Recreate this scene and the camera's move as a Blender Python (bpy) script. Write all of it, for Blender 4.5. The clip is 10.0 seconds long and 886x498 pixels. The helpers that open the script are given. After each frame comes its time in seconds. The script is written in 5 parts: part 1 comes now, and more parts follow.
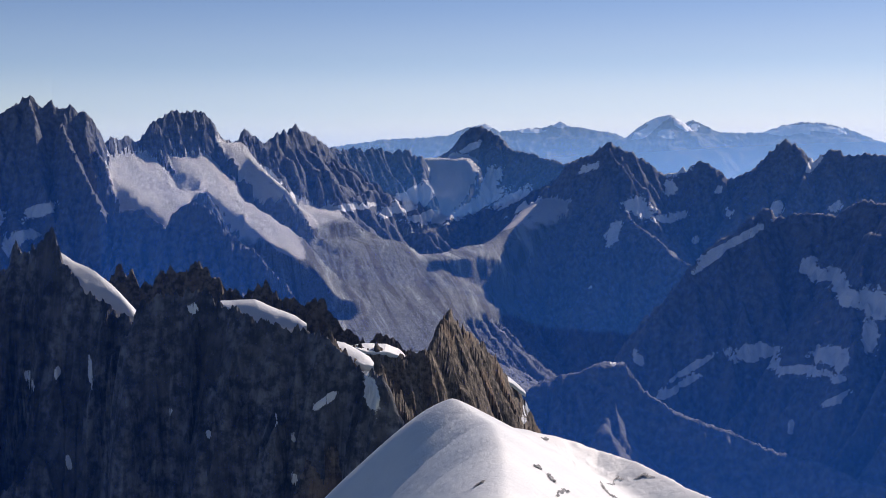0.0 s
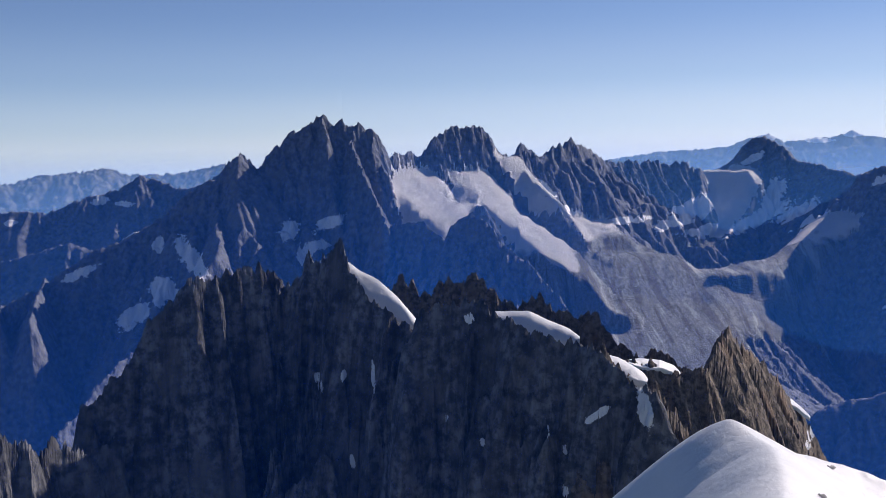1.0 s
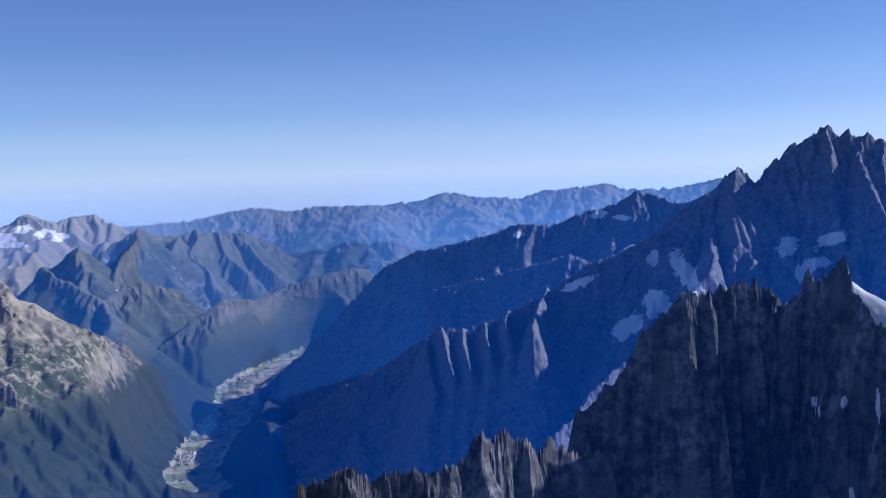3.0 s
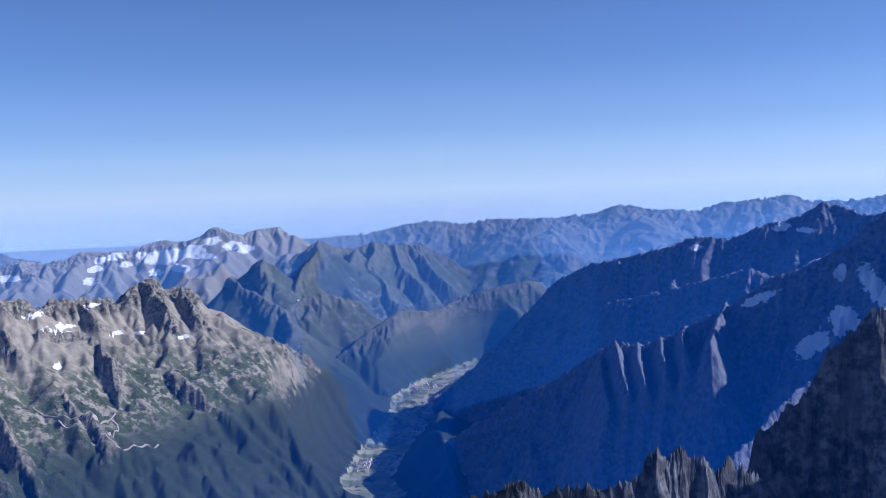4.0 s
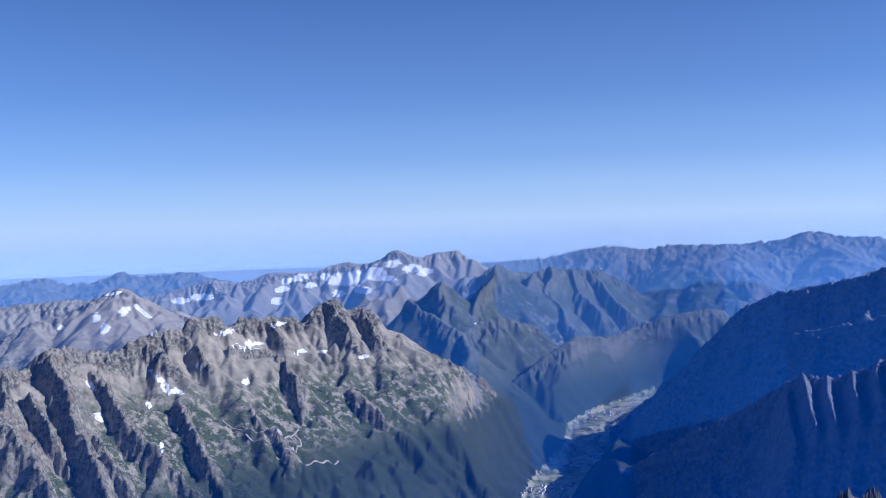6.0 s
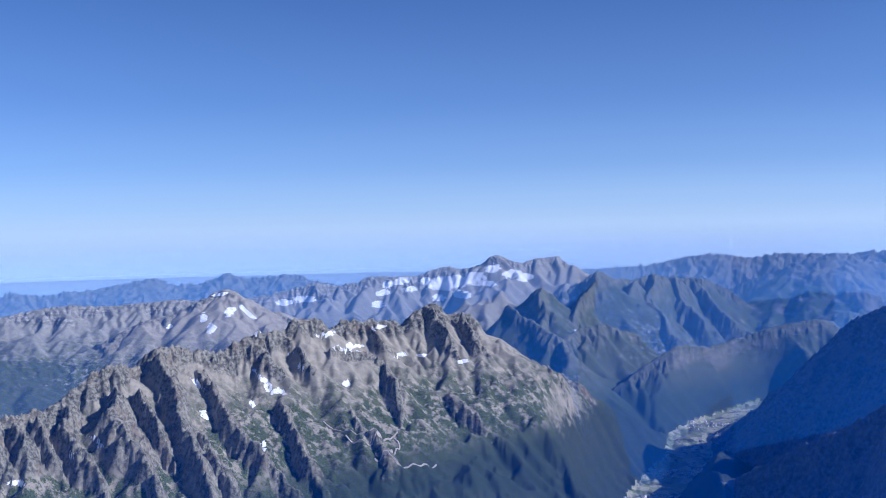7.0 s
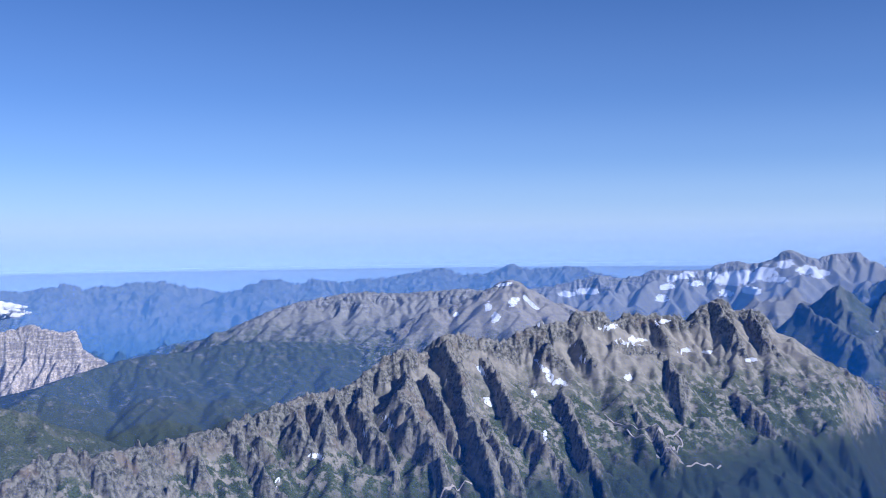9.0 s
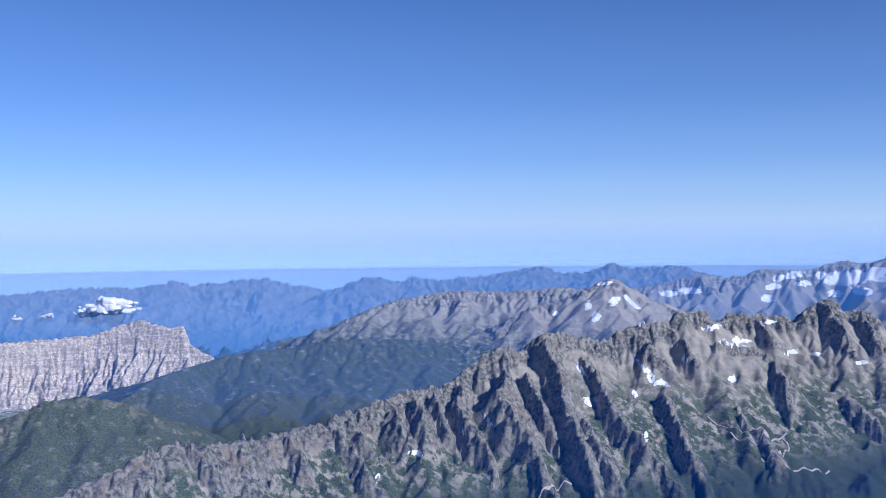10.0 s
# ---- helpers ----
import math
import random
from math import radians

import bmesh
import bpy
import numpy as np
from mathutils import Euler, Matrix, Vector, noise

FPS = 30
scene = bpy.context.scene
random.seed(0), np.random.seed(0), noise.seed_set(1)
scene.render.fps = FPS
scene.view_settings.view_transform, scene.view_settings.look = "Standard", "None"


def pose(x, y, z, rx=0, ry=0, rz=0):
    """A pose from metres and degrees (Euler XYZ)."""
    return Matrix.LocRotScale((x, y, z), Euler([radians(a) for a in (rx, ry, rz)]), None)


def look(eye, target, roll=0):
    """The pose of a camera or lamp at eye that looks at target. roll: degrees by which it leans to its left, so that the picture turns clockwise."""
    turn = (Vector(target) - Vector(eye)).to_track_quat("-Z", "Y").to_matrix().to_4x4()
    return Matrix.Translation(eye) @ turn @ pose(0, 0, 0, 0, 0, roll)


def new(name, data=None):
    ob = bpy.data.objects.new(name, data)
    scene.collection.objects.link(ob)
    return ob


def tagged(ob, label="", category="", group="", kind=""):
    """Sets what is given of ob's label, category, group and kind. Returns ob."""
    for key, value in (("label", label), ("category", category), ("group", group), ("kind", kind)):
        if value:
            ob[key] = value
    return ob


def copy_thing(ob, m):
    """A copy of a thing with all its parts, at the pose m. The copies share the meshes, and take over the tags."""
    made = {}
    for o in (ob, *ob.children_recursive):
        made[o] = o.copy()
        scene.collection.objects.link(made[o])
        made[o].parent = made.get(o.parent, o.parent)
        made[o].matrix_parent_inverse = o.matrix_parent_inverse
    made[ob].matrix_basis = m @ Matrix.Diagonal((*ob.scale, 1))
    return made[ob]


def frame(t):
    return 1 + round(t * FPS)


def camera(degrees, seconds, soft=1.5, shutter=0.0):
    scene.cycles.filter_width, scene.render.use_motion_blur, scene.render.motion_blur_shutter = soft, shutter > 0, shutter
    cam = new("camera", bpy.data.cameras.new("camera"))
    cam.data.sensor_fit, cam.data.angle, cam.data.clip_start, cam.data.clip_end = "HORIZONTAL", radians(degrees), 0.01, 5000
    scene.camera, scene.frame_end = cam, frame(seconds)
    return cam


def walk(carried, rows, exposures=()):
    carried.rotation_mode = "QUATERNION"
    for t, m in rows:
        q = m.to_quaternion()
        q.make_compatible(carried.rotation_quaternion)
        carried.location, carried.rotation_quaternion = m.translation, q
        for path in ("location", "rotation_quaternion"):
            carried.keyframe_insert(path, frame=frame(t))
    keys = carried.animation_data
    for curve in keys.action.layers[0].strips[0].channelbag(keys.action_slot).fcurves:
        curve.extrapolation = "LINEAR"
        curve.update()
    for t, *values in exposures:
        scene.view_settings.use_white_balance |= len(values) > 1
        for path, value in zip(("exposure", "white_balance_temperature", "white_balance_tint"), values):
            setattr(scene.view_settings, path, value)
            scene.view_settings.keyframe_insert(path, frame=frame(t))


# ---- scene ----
cam = camera(45.19, 10.0, soft=0.9)
EYE = (0.0, 0.0, 768.0)
PATH = [
    (0.0, 83.900, 0.300, -0.000),
    (0.5, 84.375, 0.741, 7.727),
    (1.0, 84.772, 1.058, 14.668),
    (1.5, 85.167, 1.423, 22.366),
    (2.0, 85.491, 1.564, 28.736),
    (2.5, 85.835, 1.669, 35.422),
    (3.0, 86.190, 1.754, 40.839),
    (4.5, 87.677, 2.121, 53.440),
    (5.0, 88.087, 2.035, 55.504),
    (6.5, 89.057, 1.424, 62.149),
    (7.0, 89.207, 1.110, 65.104),
    (7.5, 89.256, 0.837, 69.119),
    (8.0, 89.210, 0.640, 72.850),
    (8.5, 89.089, 0.581, 77.021),
    (9.0, 89.002, 0.583, 80.268),
    (9.5, 88.960, 0.521, 83.378),
    (10.0, 88.973, 0.562, 85.616),
]
walk(cam, [(t, pose(*EYE, rx, ry, rz)) for t, rx, ry, rz in PATH],
     exposures=[(0.0, -0.05, 6800, 18), (1.5, 0.02, 6150, 20), (3.0, 0.08, 5350, 22), (10.0, 0.0, 5050, 20)])

# ---- daylight: a clear summer morning, the sun to the right of the first view ----
SUN_TURN, SUN_HEIGHT = 40.0, 33.0        # degrees clockwise from +y, degrees above the level
world = bpy.data.worlds.new("sky")
scene.world = world
world.use_nodes = True
wn = world.node_tree.nodes
wl = world.node_tree.links
sky = wn.new("ShaderNodeTexSky")
sky.sky_type = 'NISHITA'
sky.sun_disc = False
sky.sun_elevation = radians(SUN_HEIGHT)
sky.sun_rotation = radians(SUN_TURN)
sky.altitude = 3800
sky.air_density = 1.0
sky.dust_density = 0.25
sky.ozone_density = 5.0
wl.new(sky.outputs[0], wn["Background"].inputs[0])
wn["Background"].inputs[1].default_value = 0.086
sun = new("sun", bpy.data.lights.new("sun", 'SUN'))
sun.data.energy = 5.0
sun.data.angle = radians(0.53)
sun.data.color = (1.0, 0.91, 0.80)
_st, _sh = radians(SUN_TURN), radians(SUN_HEIGHT)
SUN_WAY = Vector((math.sin(_st) * math.cos(_sh), math.cos(_st) * math.cos(_sh), math.sin(_sh)))
sun.matrix_world = look(SUN_WAY * 900 + Vector(EYE), EYE)

# ---- materials ----
class Nodes:
    """A small writer of node materials."""

    def __init__(self, name):
        self.mat = bpy.data.materials.new(name)
        self.mat.use_nodes = True
        self.tree = self.mat.node_tree
        self.bsdf = self.tree.nodes["Principled BSDF"]
        self.out = self.tree.nodes["Material Output"]
        self.place = self.tree.nodes.new("ShaderNodeNewGeometry")

    def add(self, kind, **values):
        node = self.tree.nodes.new(kind)
        for key, value in values.items():
            setattr(node, key, value)
        return node

    def link(self, a, b):
        self.tree.links.new(a, b)

    def put(self, socket, value):
        if hasattr(value, "is_output"):
            self.link(value, socket)
        else:
            socket.default_value = value

    def noise(self, scale, detail=6.0, rough=0.55, stretch=None, distortion=0.0, kind='FBM', turn=0.0):
        node = self.add("ShaderNodeTexNoise", noise_type=kind)
        node.inputs["Scale"].default_value = scale
        node.inputs["Detail"].default_value = detail
        node.inputs["Roughness"].default_value = rough
        node.inputs["Distortion"].default_value = distortion
        if stretch:
            turned, mapping = self.add("ShaderNodeMapping"), self.add("ShaderNodeMapping")
            turned.inputs["Rotation"].default_value = (0.0, 0.0, radians(turn))
            mapping.inputs["Scale"].default_value = stretch
            self.link(self.place.outputs["Position"], turned.inputs["Vector"])
            self.link(turned.outputs[0], mapping.inputs["Vector"])
            self.link(mapping.outputs[0], node.inputs["Vector"])
        else:
            self.link(self.place.outputs["Position"], node.inputs["Vector"])
        return node.outputs["Fac"]

    def ramp(self, value, low, high, a=0.0, b=1.0):
        node = self.add("ShaderNodeMapRange", interpolation_type='SMOOTHSTEP')
        for i, v in enumerate((value, low, high, a, b)):
            self.put(node.inputs[i], v)
        return node.outputs[0]

    def math(self, op, a, b=0.0, c=0.0):
        node = self.add("ShaderNodeMath", operation=op)
        for i, v in enumerate((a, b, c)):
            self.put(node.inputs[i], v)
        return node.outputs[0]

    def mix(self, fac, a, b, blend='MIX'):
        node = self.add("ShaderNodeMix", data_type='RGBA', blend_type=blend)
        self.put(node.inputs[0], fac)
        self.put(node.inputs[6], a if hasattr(a, "is_output") else (*a, 1.0))
        self.put(node.inputs[7], b if hasattr(b, "is_output") else (*b, 1.0))
        return node.outputs[2]

    def attr(self, name):
        return self.add("ShaderNodeAttribute", attribute_name=name).outputs["Fac"]

    def bump(self, height, strength, distance):
        node = self.add("ShaderNodeBump")
        node.inputs["Strength"].default_value = strength
        node.inputs["Distance"].default_value = distance
        self.link(height, node.inputs["Height"])
        self.link(node.outputs[0], self.bsdf.inputs["Normal"])

    def normal_z(self):
        node = self.add("ShaderNodeSeparateXYZ")
        self.link(self.place.outputs["Normal"], node.inputs[0])
        return node.outputs["Z"]

    def height(self):
        node = self.add("ShaderNodeSeparateXYZ")
        self.link(self.place.outputs["Position"], node.inputs[0])
        return node.outputs["Z"]


def mountain_material(name, rock_a, rock_b, grain, pillar=0.0, scree=None, grass=None, grass_line=(380.0, 520.0),
                      grass_slope=(0.72, 0.86), forest=None, forest_line=(330.0, 400.0), snow=True, relief=1.0, band=None, tint=None, stony=0.8, sparse=(0.38, 0.52)):
    """Rock with cracks and streaks; scree, turf and woods by height and steepness; snow where the snow attribute says.
    grain: size in metres of the rock's blocks."""
    n = Nodes(name)
    broad = n.noise(0.16 / grain, 5, 0.6)
    block = n.noise(1.0 / grain, 8, 0.62)
    streak = n.noise(0.9 / grain, 6, 0.6, stretch=(1.0, 1.0, 0.22))
    col = n.mix(n.ramp(block, 0.37, 0.63), rock_a, rock_b)
    col = n.mix(n.ramp(streak, 0.45, 0.75, 0.0, 0.6), col, tuple(0.45 * v for v in rock_a))
    if pillar:
        tone = n.noise(0.075, 5, 0.65, stretch=(1.0, 1.0, 0.12), distortion=0.4)
        col = n.mix(n.ramp(tone, 0.38, 0.62, pillar, 0.0), col, tuple(0.35 * v for v in rock_a))
    if tint:
        col = n.mix(n.ramp(broad, 0.5, 0.72, 0.0, 0.8), col, tint)
    if band:
        layers = n.noise(1.0, 6, 0.65, stretch=(0.012, 0.012, 0.14), distortion=1.0)
        col = n.mix(n.ramp(layers, 0.46, 0.6, 0.0, 0.75), col, band)
    nz, hz = n.normal_z(), n.height()
    rough_h = n.math('ADD', hz, n.math('MULTIPLY', n.math('SUBTRACT', broad, 0.5), 160.0))
    steep = n.math('ADD', nz, n.math('MULTIPLY', n.math('SUBTRACT', block, 0.5), 0.35))
    naked = n.ramp(n.math('ADD', n.attr("bare"), n.math('MULTIPLY', n.math('SUBTRACT', block, 0.5), 0.5)), 0.28, 0.5)
    if scree:
        fan = n.mix(n.ramp(n.noise(0.5 / grain, 5, 0.6), 0.35, 0.65), tuple(0.75 * v for v in scree), scree)
        col = n.mix(n.math('MAXIMUM', n.math('SUBTRACT', 1.0, naked), n.math('MAXIMUM', n.attr("rubble"), n.ramp(steep, 0.8, 0.9, 0.0, 0.7))), col, fan)
    if grass:
        tuft = n.noise(2.2 / grain, 4, 0.6)
        green = n.mix(n.ramp(tuft, 0.3, 0.7), tuple(0.5 * v for v in grass), tuple(1.5 * v for v in grass))
        low = n.ramp(rough_h, grass_line[0], grass_line[1], 1.0, 0.0)
        flat = n.ramp(steep, grass_slope[0], grass_slope[1])
        patch = n.ramp(n.noise(0.35 / grain, 6, 0.65), *sparse)
        soil = n.math('MULTIPLY_ADD', naked, -stony, 1.0)
        col = n.mix(n.math('MULTIPLY', n.math('MULTIPLY', low, n.math('MULTIPLY', flat, patch)), soil), col, green)
    if forest:
        clump = n.noise(3.0 / grain, 5, 0.7)
        dark = n.mix(n.ramp(clump, 0.38, 0.62), tuple(0.35 * v for v in forest), tuple(1.6 * v for v in forest))
        edge = n.math('ADD', hz, n.math('MULTIPLY', n.math('SUBTRACT', n.noise(0.35 / grain, 6, 0.7), 0.5), 150.0))
        col = n.mix(n.ramp(edge, forest_line[0], forest_line[1], 0.95, 0.0), col, dark)
    rough = 0.9
    if snow:
        ragged = n.math('ADD', n.math('MULTIPLY', n.noise(1.1 / grain, 7, 0.7), 0.9), n.math('MULTIPLY', n.noise(0.35 / grain, 4, 0.6), 1.3))
        edge = n.math('ADD', n.attr("snow"), n.math('SUBTRACT', ragged, 1.1))
        cover = n.math('MULTIPLY', n.ramp(edge, 0.46, 0.56), n.ramp(n.attr("snow"), 0.02, 0.2))
        ice = n.mix(n.noise(0.8 / grain, 7, 0.7), (0.68, 0.70, 0.72), (0.86, 0.87, 0.88))
        col = n.mix(cover, col, ice)
        rough = n.math('MULTIPLY_ADD', cover, -0.3, 0.92)
    n.put(n.bsdf.inputs["Base Color"], col)
    n.put(n.bsdf.inputs["Roughness"], rough)
    n.bsdf.inputs["Specular IOR Level"].default_value = 0.2
    facets = n.noise(0.45 / grain, 7, 0.6, stretch=(1.0, 1.0, 0.6), kind='RIDGED_MULTIFRACTAL')
    crag = n.math('ADD', n.math('MULTIPLY', facets, 0.8), n.math('MULTIPLY', streak, 0.5))
    n.bump(n.math('MULTIPLY', crag, n.math('MULTIPLY_ADD', naked, 0.75, 0.25)), 0.6 * relief, grain * 1.0)
    return n.mat


# Light is put into the near granite: dark shaded copy, brown sunlit copy.
GRANITE_NEAR = mountain_material("granite_shade_dark", (0.062, 0.072, 0.09), (0.225, 0.232, 0.245), 4.0, pillar=0.75, relief=1.6, tint=(0.135, 0.14, 0.15))
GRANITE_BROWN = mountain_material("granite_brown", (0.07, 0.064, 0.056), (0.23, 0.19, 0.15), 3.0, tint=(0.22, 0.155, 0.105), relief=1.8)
# The blue of haze and skylight is put into the far granite's colour.
GRANITE = mountain_material("granite_haze_blue", (0.10, 0.117, 0.148), (0.18, 0.20, 0.24), 7.0, tint=(0.18, 0.183, 0.19), relief=1.8)
GNEISS = mountain_material("gneiss_with_scree", (0.062, 0.064, 0.052), (0.285, 0.272, 0.205), 6.0, relief=1.0, scree=(0.355, 0.325, 0.245),
                           grass=(0.056, 0.076, 0.036), grass_line=(450.0, 545.0), grass_slope=(0.4, 0.58),
                           forest=(0.026, 0.042, 0.026), forest_line=(370.0, 415.0), tint=(0.19, 0.145, 0.095))
PASTURE = mountain_material("pasture_slopes", (0.11, 0.112, 0.08), (0.25, 0.24, 0.185), 7.0, relief=0.9, grass=(0.072, 0.09, 0.052),
                            grass_line=(580.0, 720.0), grass_slope=(0.2, 0.45), forest=(0.032, 0.052, 0.03), forest_line=(330.0, 400.0), stony=0.4,
                            sparse=(0.33, 0.47))
LIMESTONE = mountain_material("limestone_cliff", (0.32, 0.275, 0.205), (0.74, 0.64, 0.48), 6.0, relief=1.4, scree=(0.47, 0.43, 0.36),
                              grass=(0.075, 0.095, 0.042), grass_line=(430.0, 500.0), band=(0.26, 0.235, 0.20))
KARST = mountain_material("grey_karst", (0.17, 0.165, 0.14), (0.46, 0.445, 0.385), 5.0, relief=1.6, scree=(0.30, 0.29, 0.235),
                          grass=(0.075, 0.095, 0.045), grass_line=(450.0, 545.0), grass_slope=(0.35, 0.6), band=(0.14, 0.14, 0.105))


def distant_material(name):
    return mountain_material(name, (0.13, 0.125, 0.11), (0.21, 0.20, 0.175), 16.0, grass=(0.06, 0.085, 0.042), grass_line=(560.0, 680.0),
                             grass_slope=(0.5, 0.7), forest=(0.035, 0.055, 0.03), forest_line=(380.0, 480.0))


FAR_HILLS = distant_material("far_hills")


def glacier_material():
    n = Nodes("crevassed_ice")
    wide = n.noise(0.012, 5, 0.6)
    cracks = n.noise(0.11, 7, 0.75, stretch=(0.55, 1.5, 1.0), distortion=1.8, turn=-17.0)
    fine = n.noise(0.35, 6, 0.7)
    stripes = n.noise(0.014, 7, 0.68, stretch=(2.4, 0.22, 0.6), distortion=0.5, turn=-17.0)
    ice = n.mix(n.ramp(fine, 0.3, 0.7), (0.115, 0.135, 0.13), (0.34, 0.385, 0.37))
    col = n.mix(n.ramp(stripes, 0.5, 0.56, 0.0, 0.85), ice, (0.065, 0.07, 0.062))
    pale = n.ramp(stripes, 0.46, 0.36, 0.0, 0.9)
    col = n.mix(pale, col, (0.60, 0.66, 0.64))
    high = n.ramp(n.height(), 570.0, 640.0, 0.0, 0.7)
    firn = n.math('ADD', n.math('ADD', n.attr("snow"), high), n.math('MULTIPLY', n.math('SUBTRACT', wide, 0.5), 1.3))
    col = n.mix(n.ramp(firn, 0.38, 0.58), col, n.mix(fine, (0.72, 0.74, 0.75), (0.90, 0.91, 0.92)))
    col = n.mix(n.ramp(cracks, 0.57, 0.66, 0.0, 0.75), col, (0.13, 0.15, 0.175))
    n.put(n.bsdf.inputs["Base Color"], col)
    n.bsdf.inputs["Roughness"].default_value = 0.75
    n.bump(n.math('SUBTRACT', fine, n.math('MULTIPLY', cracks, 2.2)), 0.9, 7.0)
    return n.mat


def snow_material(name="firn_snow", size=1.0):
    n = Nodes(name)
    soft = n.noise(0.12 / size, 5, 0.6)
    crust = n.noise(1.6 / size, 8, 0.65, distortion=0.6)
    grain = n.noise(9.0 / size, 4, 0.6)
    col = n.mix(n.ramp(soft, 0.3, 0.7), (0.60, 0.64, 0.69), (0.70, 0.73, 0.76))
    col = n.mix(n.ramp(crust, 0.6, 0.78, 0.0, 0.3), col, (0.5, 0.5, 0.5))
    n.put(n.bsdf.inputs["Base Color"], col)
    n.bsdf.inputs["Roughness"].default_value = 0.55
    n.bump(n.math('ADD', crust, n.math('MULTIPLY', grain, 0.12)), 0.3, 0.4 * size)
    return n.mat


ICE = glacier_material()
SNOW = snow_material()


def meadow_material():
    n = Nodes("valley_meadows")
    cells = n.add("ShaderNodeTexVoronoi")
    cells.inputs["Scale"].default_value = 0.045
    cells.inputs["Randomness"].default_value = 1.0
    n.link(n.place.outputs["Position"], cells.inputs["Vector"])
    tone = n.add("ShaderNodeSeparateColor")
    n.link(cells.outputs["Color"], tone.inputs[0])
    field = n.mix(n.ramp(tone.outputs[0], 0.2, 0.9), (0.17, 0.21, 0.10), (0.38, 0.38, 0.25))
    woods = n.noise(0.03, 6, 0.7)
    col = n.mix(n.ramp(woods, 0.54, 0.62), field, (0.045, 0.06, 0.04))
    n.put(n.bsdf.inputs["Base Color"], col)
    n.bsdf.inputs["Roughness"].default_value = 0.95
    n.bump(n.noise(0.3, 5, 0.7), 0.5, 3.0)
    return n.mat


def plain_material(name, a, b, size, rough=0.85):
    n = Nodes(name)
    n.put(n.bsdf.inputs["Base Color"], n.mix(n.ramp(n.noise(1.0 / size, 5, 0.6), 0.3, 0.7), a, b))
    n.bsdf.inputs["Roughness"].default_value = rough
    return n.mat


def cloud_material():
    n = Nodes("cloud_vapour")
    front, back, both = n.add("ShaderNodeBsdfDiffuse"), n.add("ShaderNodeBsdfTranslucent"), n.add("ShaderNodeMixShader")
    for node in (front, back):
        node.inputs["Color"].default_value = (0.93, 0.93, 0.93, 1.0)
    both.inputs[0].default_value = 0.35
    n.link(front.outputs[0], both.inputs[1])
    n.link(back.outputs[0], both.inputs[2])
    n.link(both.outputs[0], n.out.inputs["Surface"])
    return n.mat


MEADOW = meadow_material()
PLASTER = plain_material("house_plaster", (0.66, 0.63, 0.58), (0.82, 0.79, 0.75), 40.0)
ROOFING = plain_material("roof_slate", (0.26, 0.25, 0.24), (0.42, 0.39, 0.36), 40.0)
GRAVEL = plain_material("track_gravel", (0.40, 0.35, 0.29), (0.55, 0.49, 0.42), 6.0, 0.95)
CRACK = plain_material("snow_shadow_ice", (0.16, 0.17, 0.19), (0.30, 0.31, 0.33), 1.0, 0.8)
VAPOUR = cloud_material()
# ---- the plan: ridge lines, each a run of (x, y, z) of its tops and saddles ----
RIDGES = {}
RIDGES['plan_wall'] = [
    [(-242.7, 367.0, 673.1), (-232.1, 377.1, 685.9), (-226.6, 383.7, 701.7), (-220.0, 390.7, 708.5), (-213.0, 398.4, 718.8), (-206.4, 406.6, 718.5), (-195.0, 416.8, 722.5), (-189.0, 424.2, 719.9), (-182.8, 425.0, 713.2), (-175.9, 424.8, 715.8), (-171.2, 423.7, 727.8), (-165.8, 421.6, 724.4), (-159.4, 416.6, 727.4), (-151.9, 411.9, 734.2), (-147.3, 406.1, 724.3), (-137.0, 401.3, 711.3), (-126.0, 396.0, 705.2), (-115.3, 390.5, 700.2), (-109.2, 383.8, 710.6), (-85.9, 382.5, 713.1), (-78.6, 376.9, 708.8), (-65.8, 372.2, 703.9), (-48.9, 367.8, 701.5), (-39.7, 361.8, 699.9), (-29.3, 355.8, 690.7), (-21.1, 349.4, 689.3)],
    [(-295.5, 254.6, 656.6), (-283.5, 270.0, 661.5), (-279.0, 276.9, 658.4), (-266.5, 291.1, 659.4), (-261.6, 299.0, 659.6), (-258.2, 306.0, 662.3), (-255.4, 312.3, 671.8), (-254.4, 317.1, 665.8), (-252.4, 322.6, 670.4), (-246.5, 331.0, 665.9), (-246.0, 335.7, 658.1), (-243.4, 343.2, 664.1), (-235.9, 354.0, 654.0), (-229.5, 363.6, 662.0)],
]
RIDGES['plan_buttress'] = [
    [(-41.8, 363.6, 700.2), (-39.2, 365.3, 698.9), (-34.9, 368.1, 694.5), (-29.7, 372.0, 687.3), (-22.9, 378.2, 682.8), (-15.8, 385.4, 674.3), (-10.5, 392.7, 663.9), (-7.8, 399.9, 649.8)],
    [(-21.3, 371.4, 682.6), (-19.2, 367.5, 679.0), (-16.0, 361.6, 674.4), (-10.0, 355.9, 670.9)],
]
RIDGES['envers_crest'] = [
    [(-186.5, 580.8, 694.7), (-178.8, 581.4, 699.3), (-169.8, 582.2, 694.5), (-161.0, 582.9, 684.9), (-154.3, 582.9, 697.4), (-145.3, 583.4, 692.6), (-137.2, 583.5, 702.9), (-129.6, 583.4, 694.1), (-120.5, 583.6, 686.1), (-108.2, 584.2, 682.8), (-98.7, 584.1, 686.0), (-89.3, 583.8, 682.8), (-75.2, 583.4, 681.2), (-67.3, 581.7, 678.2), (-57.9, 580.1, 667.4), (-45.4, 578.5, 658.2), (-29.8, 576.9, 660.0), (-18.9, 574.7, 652.5)],
]
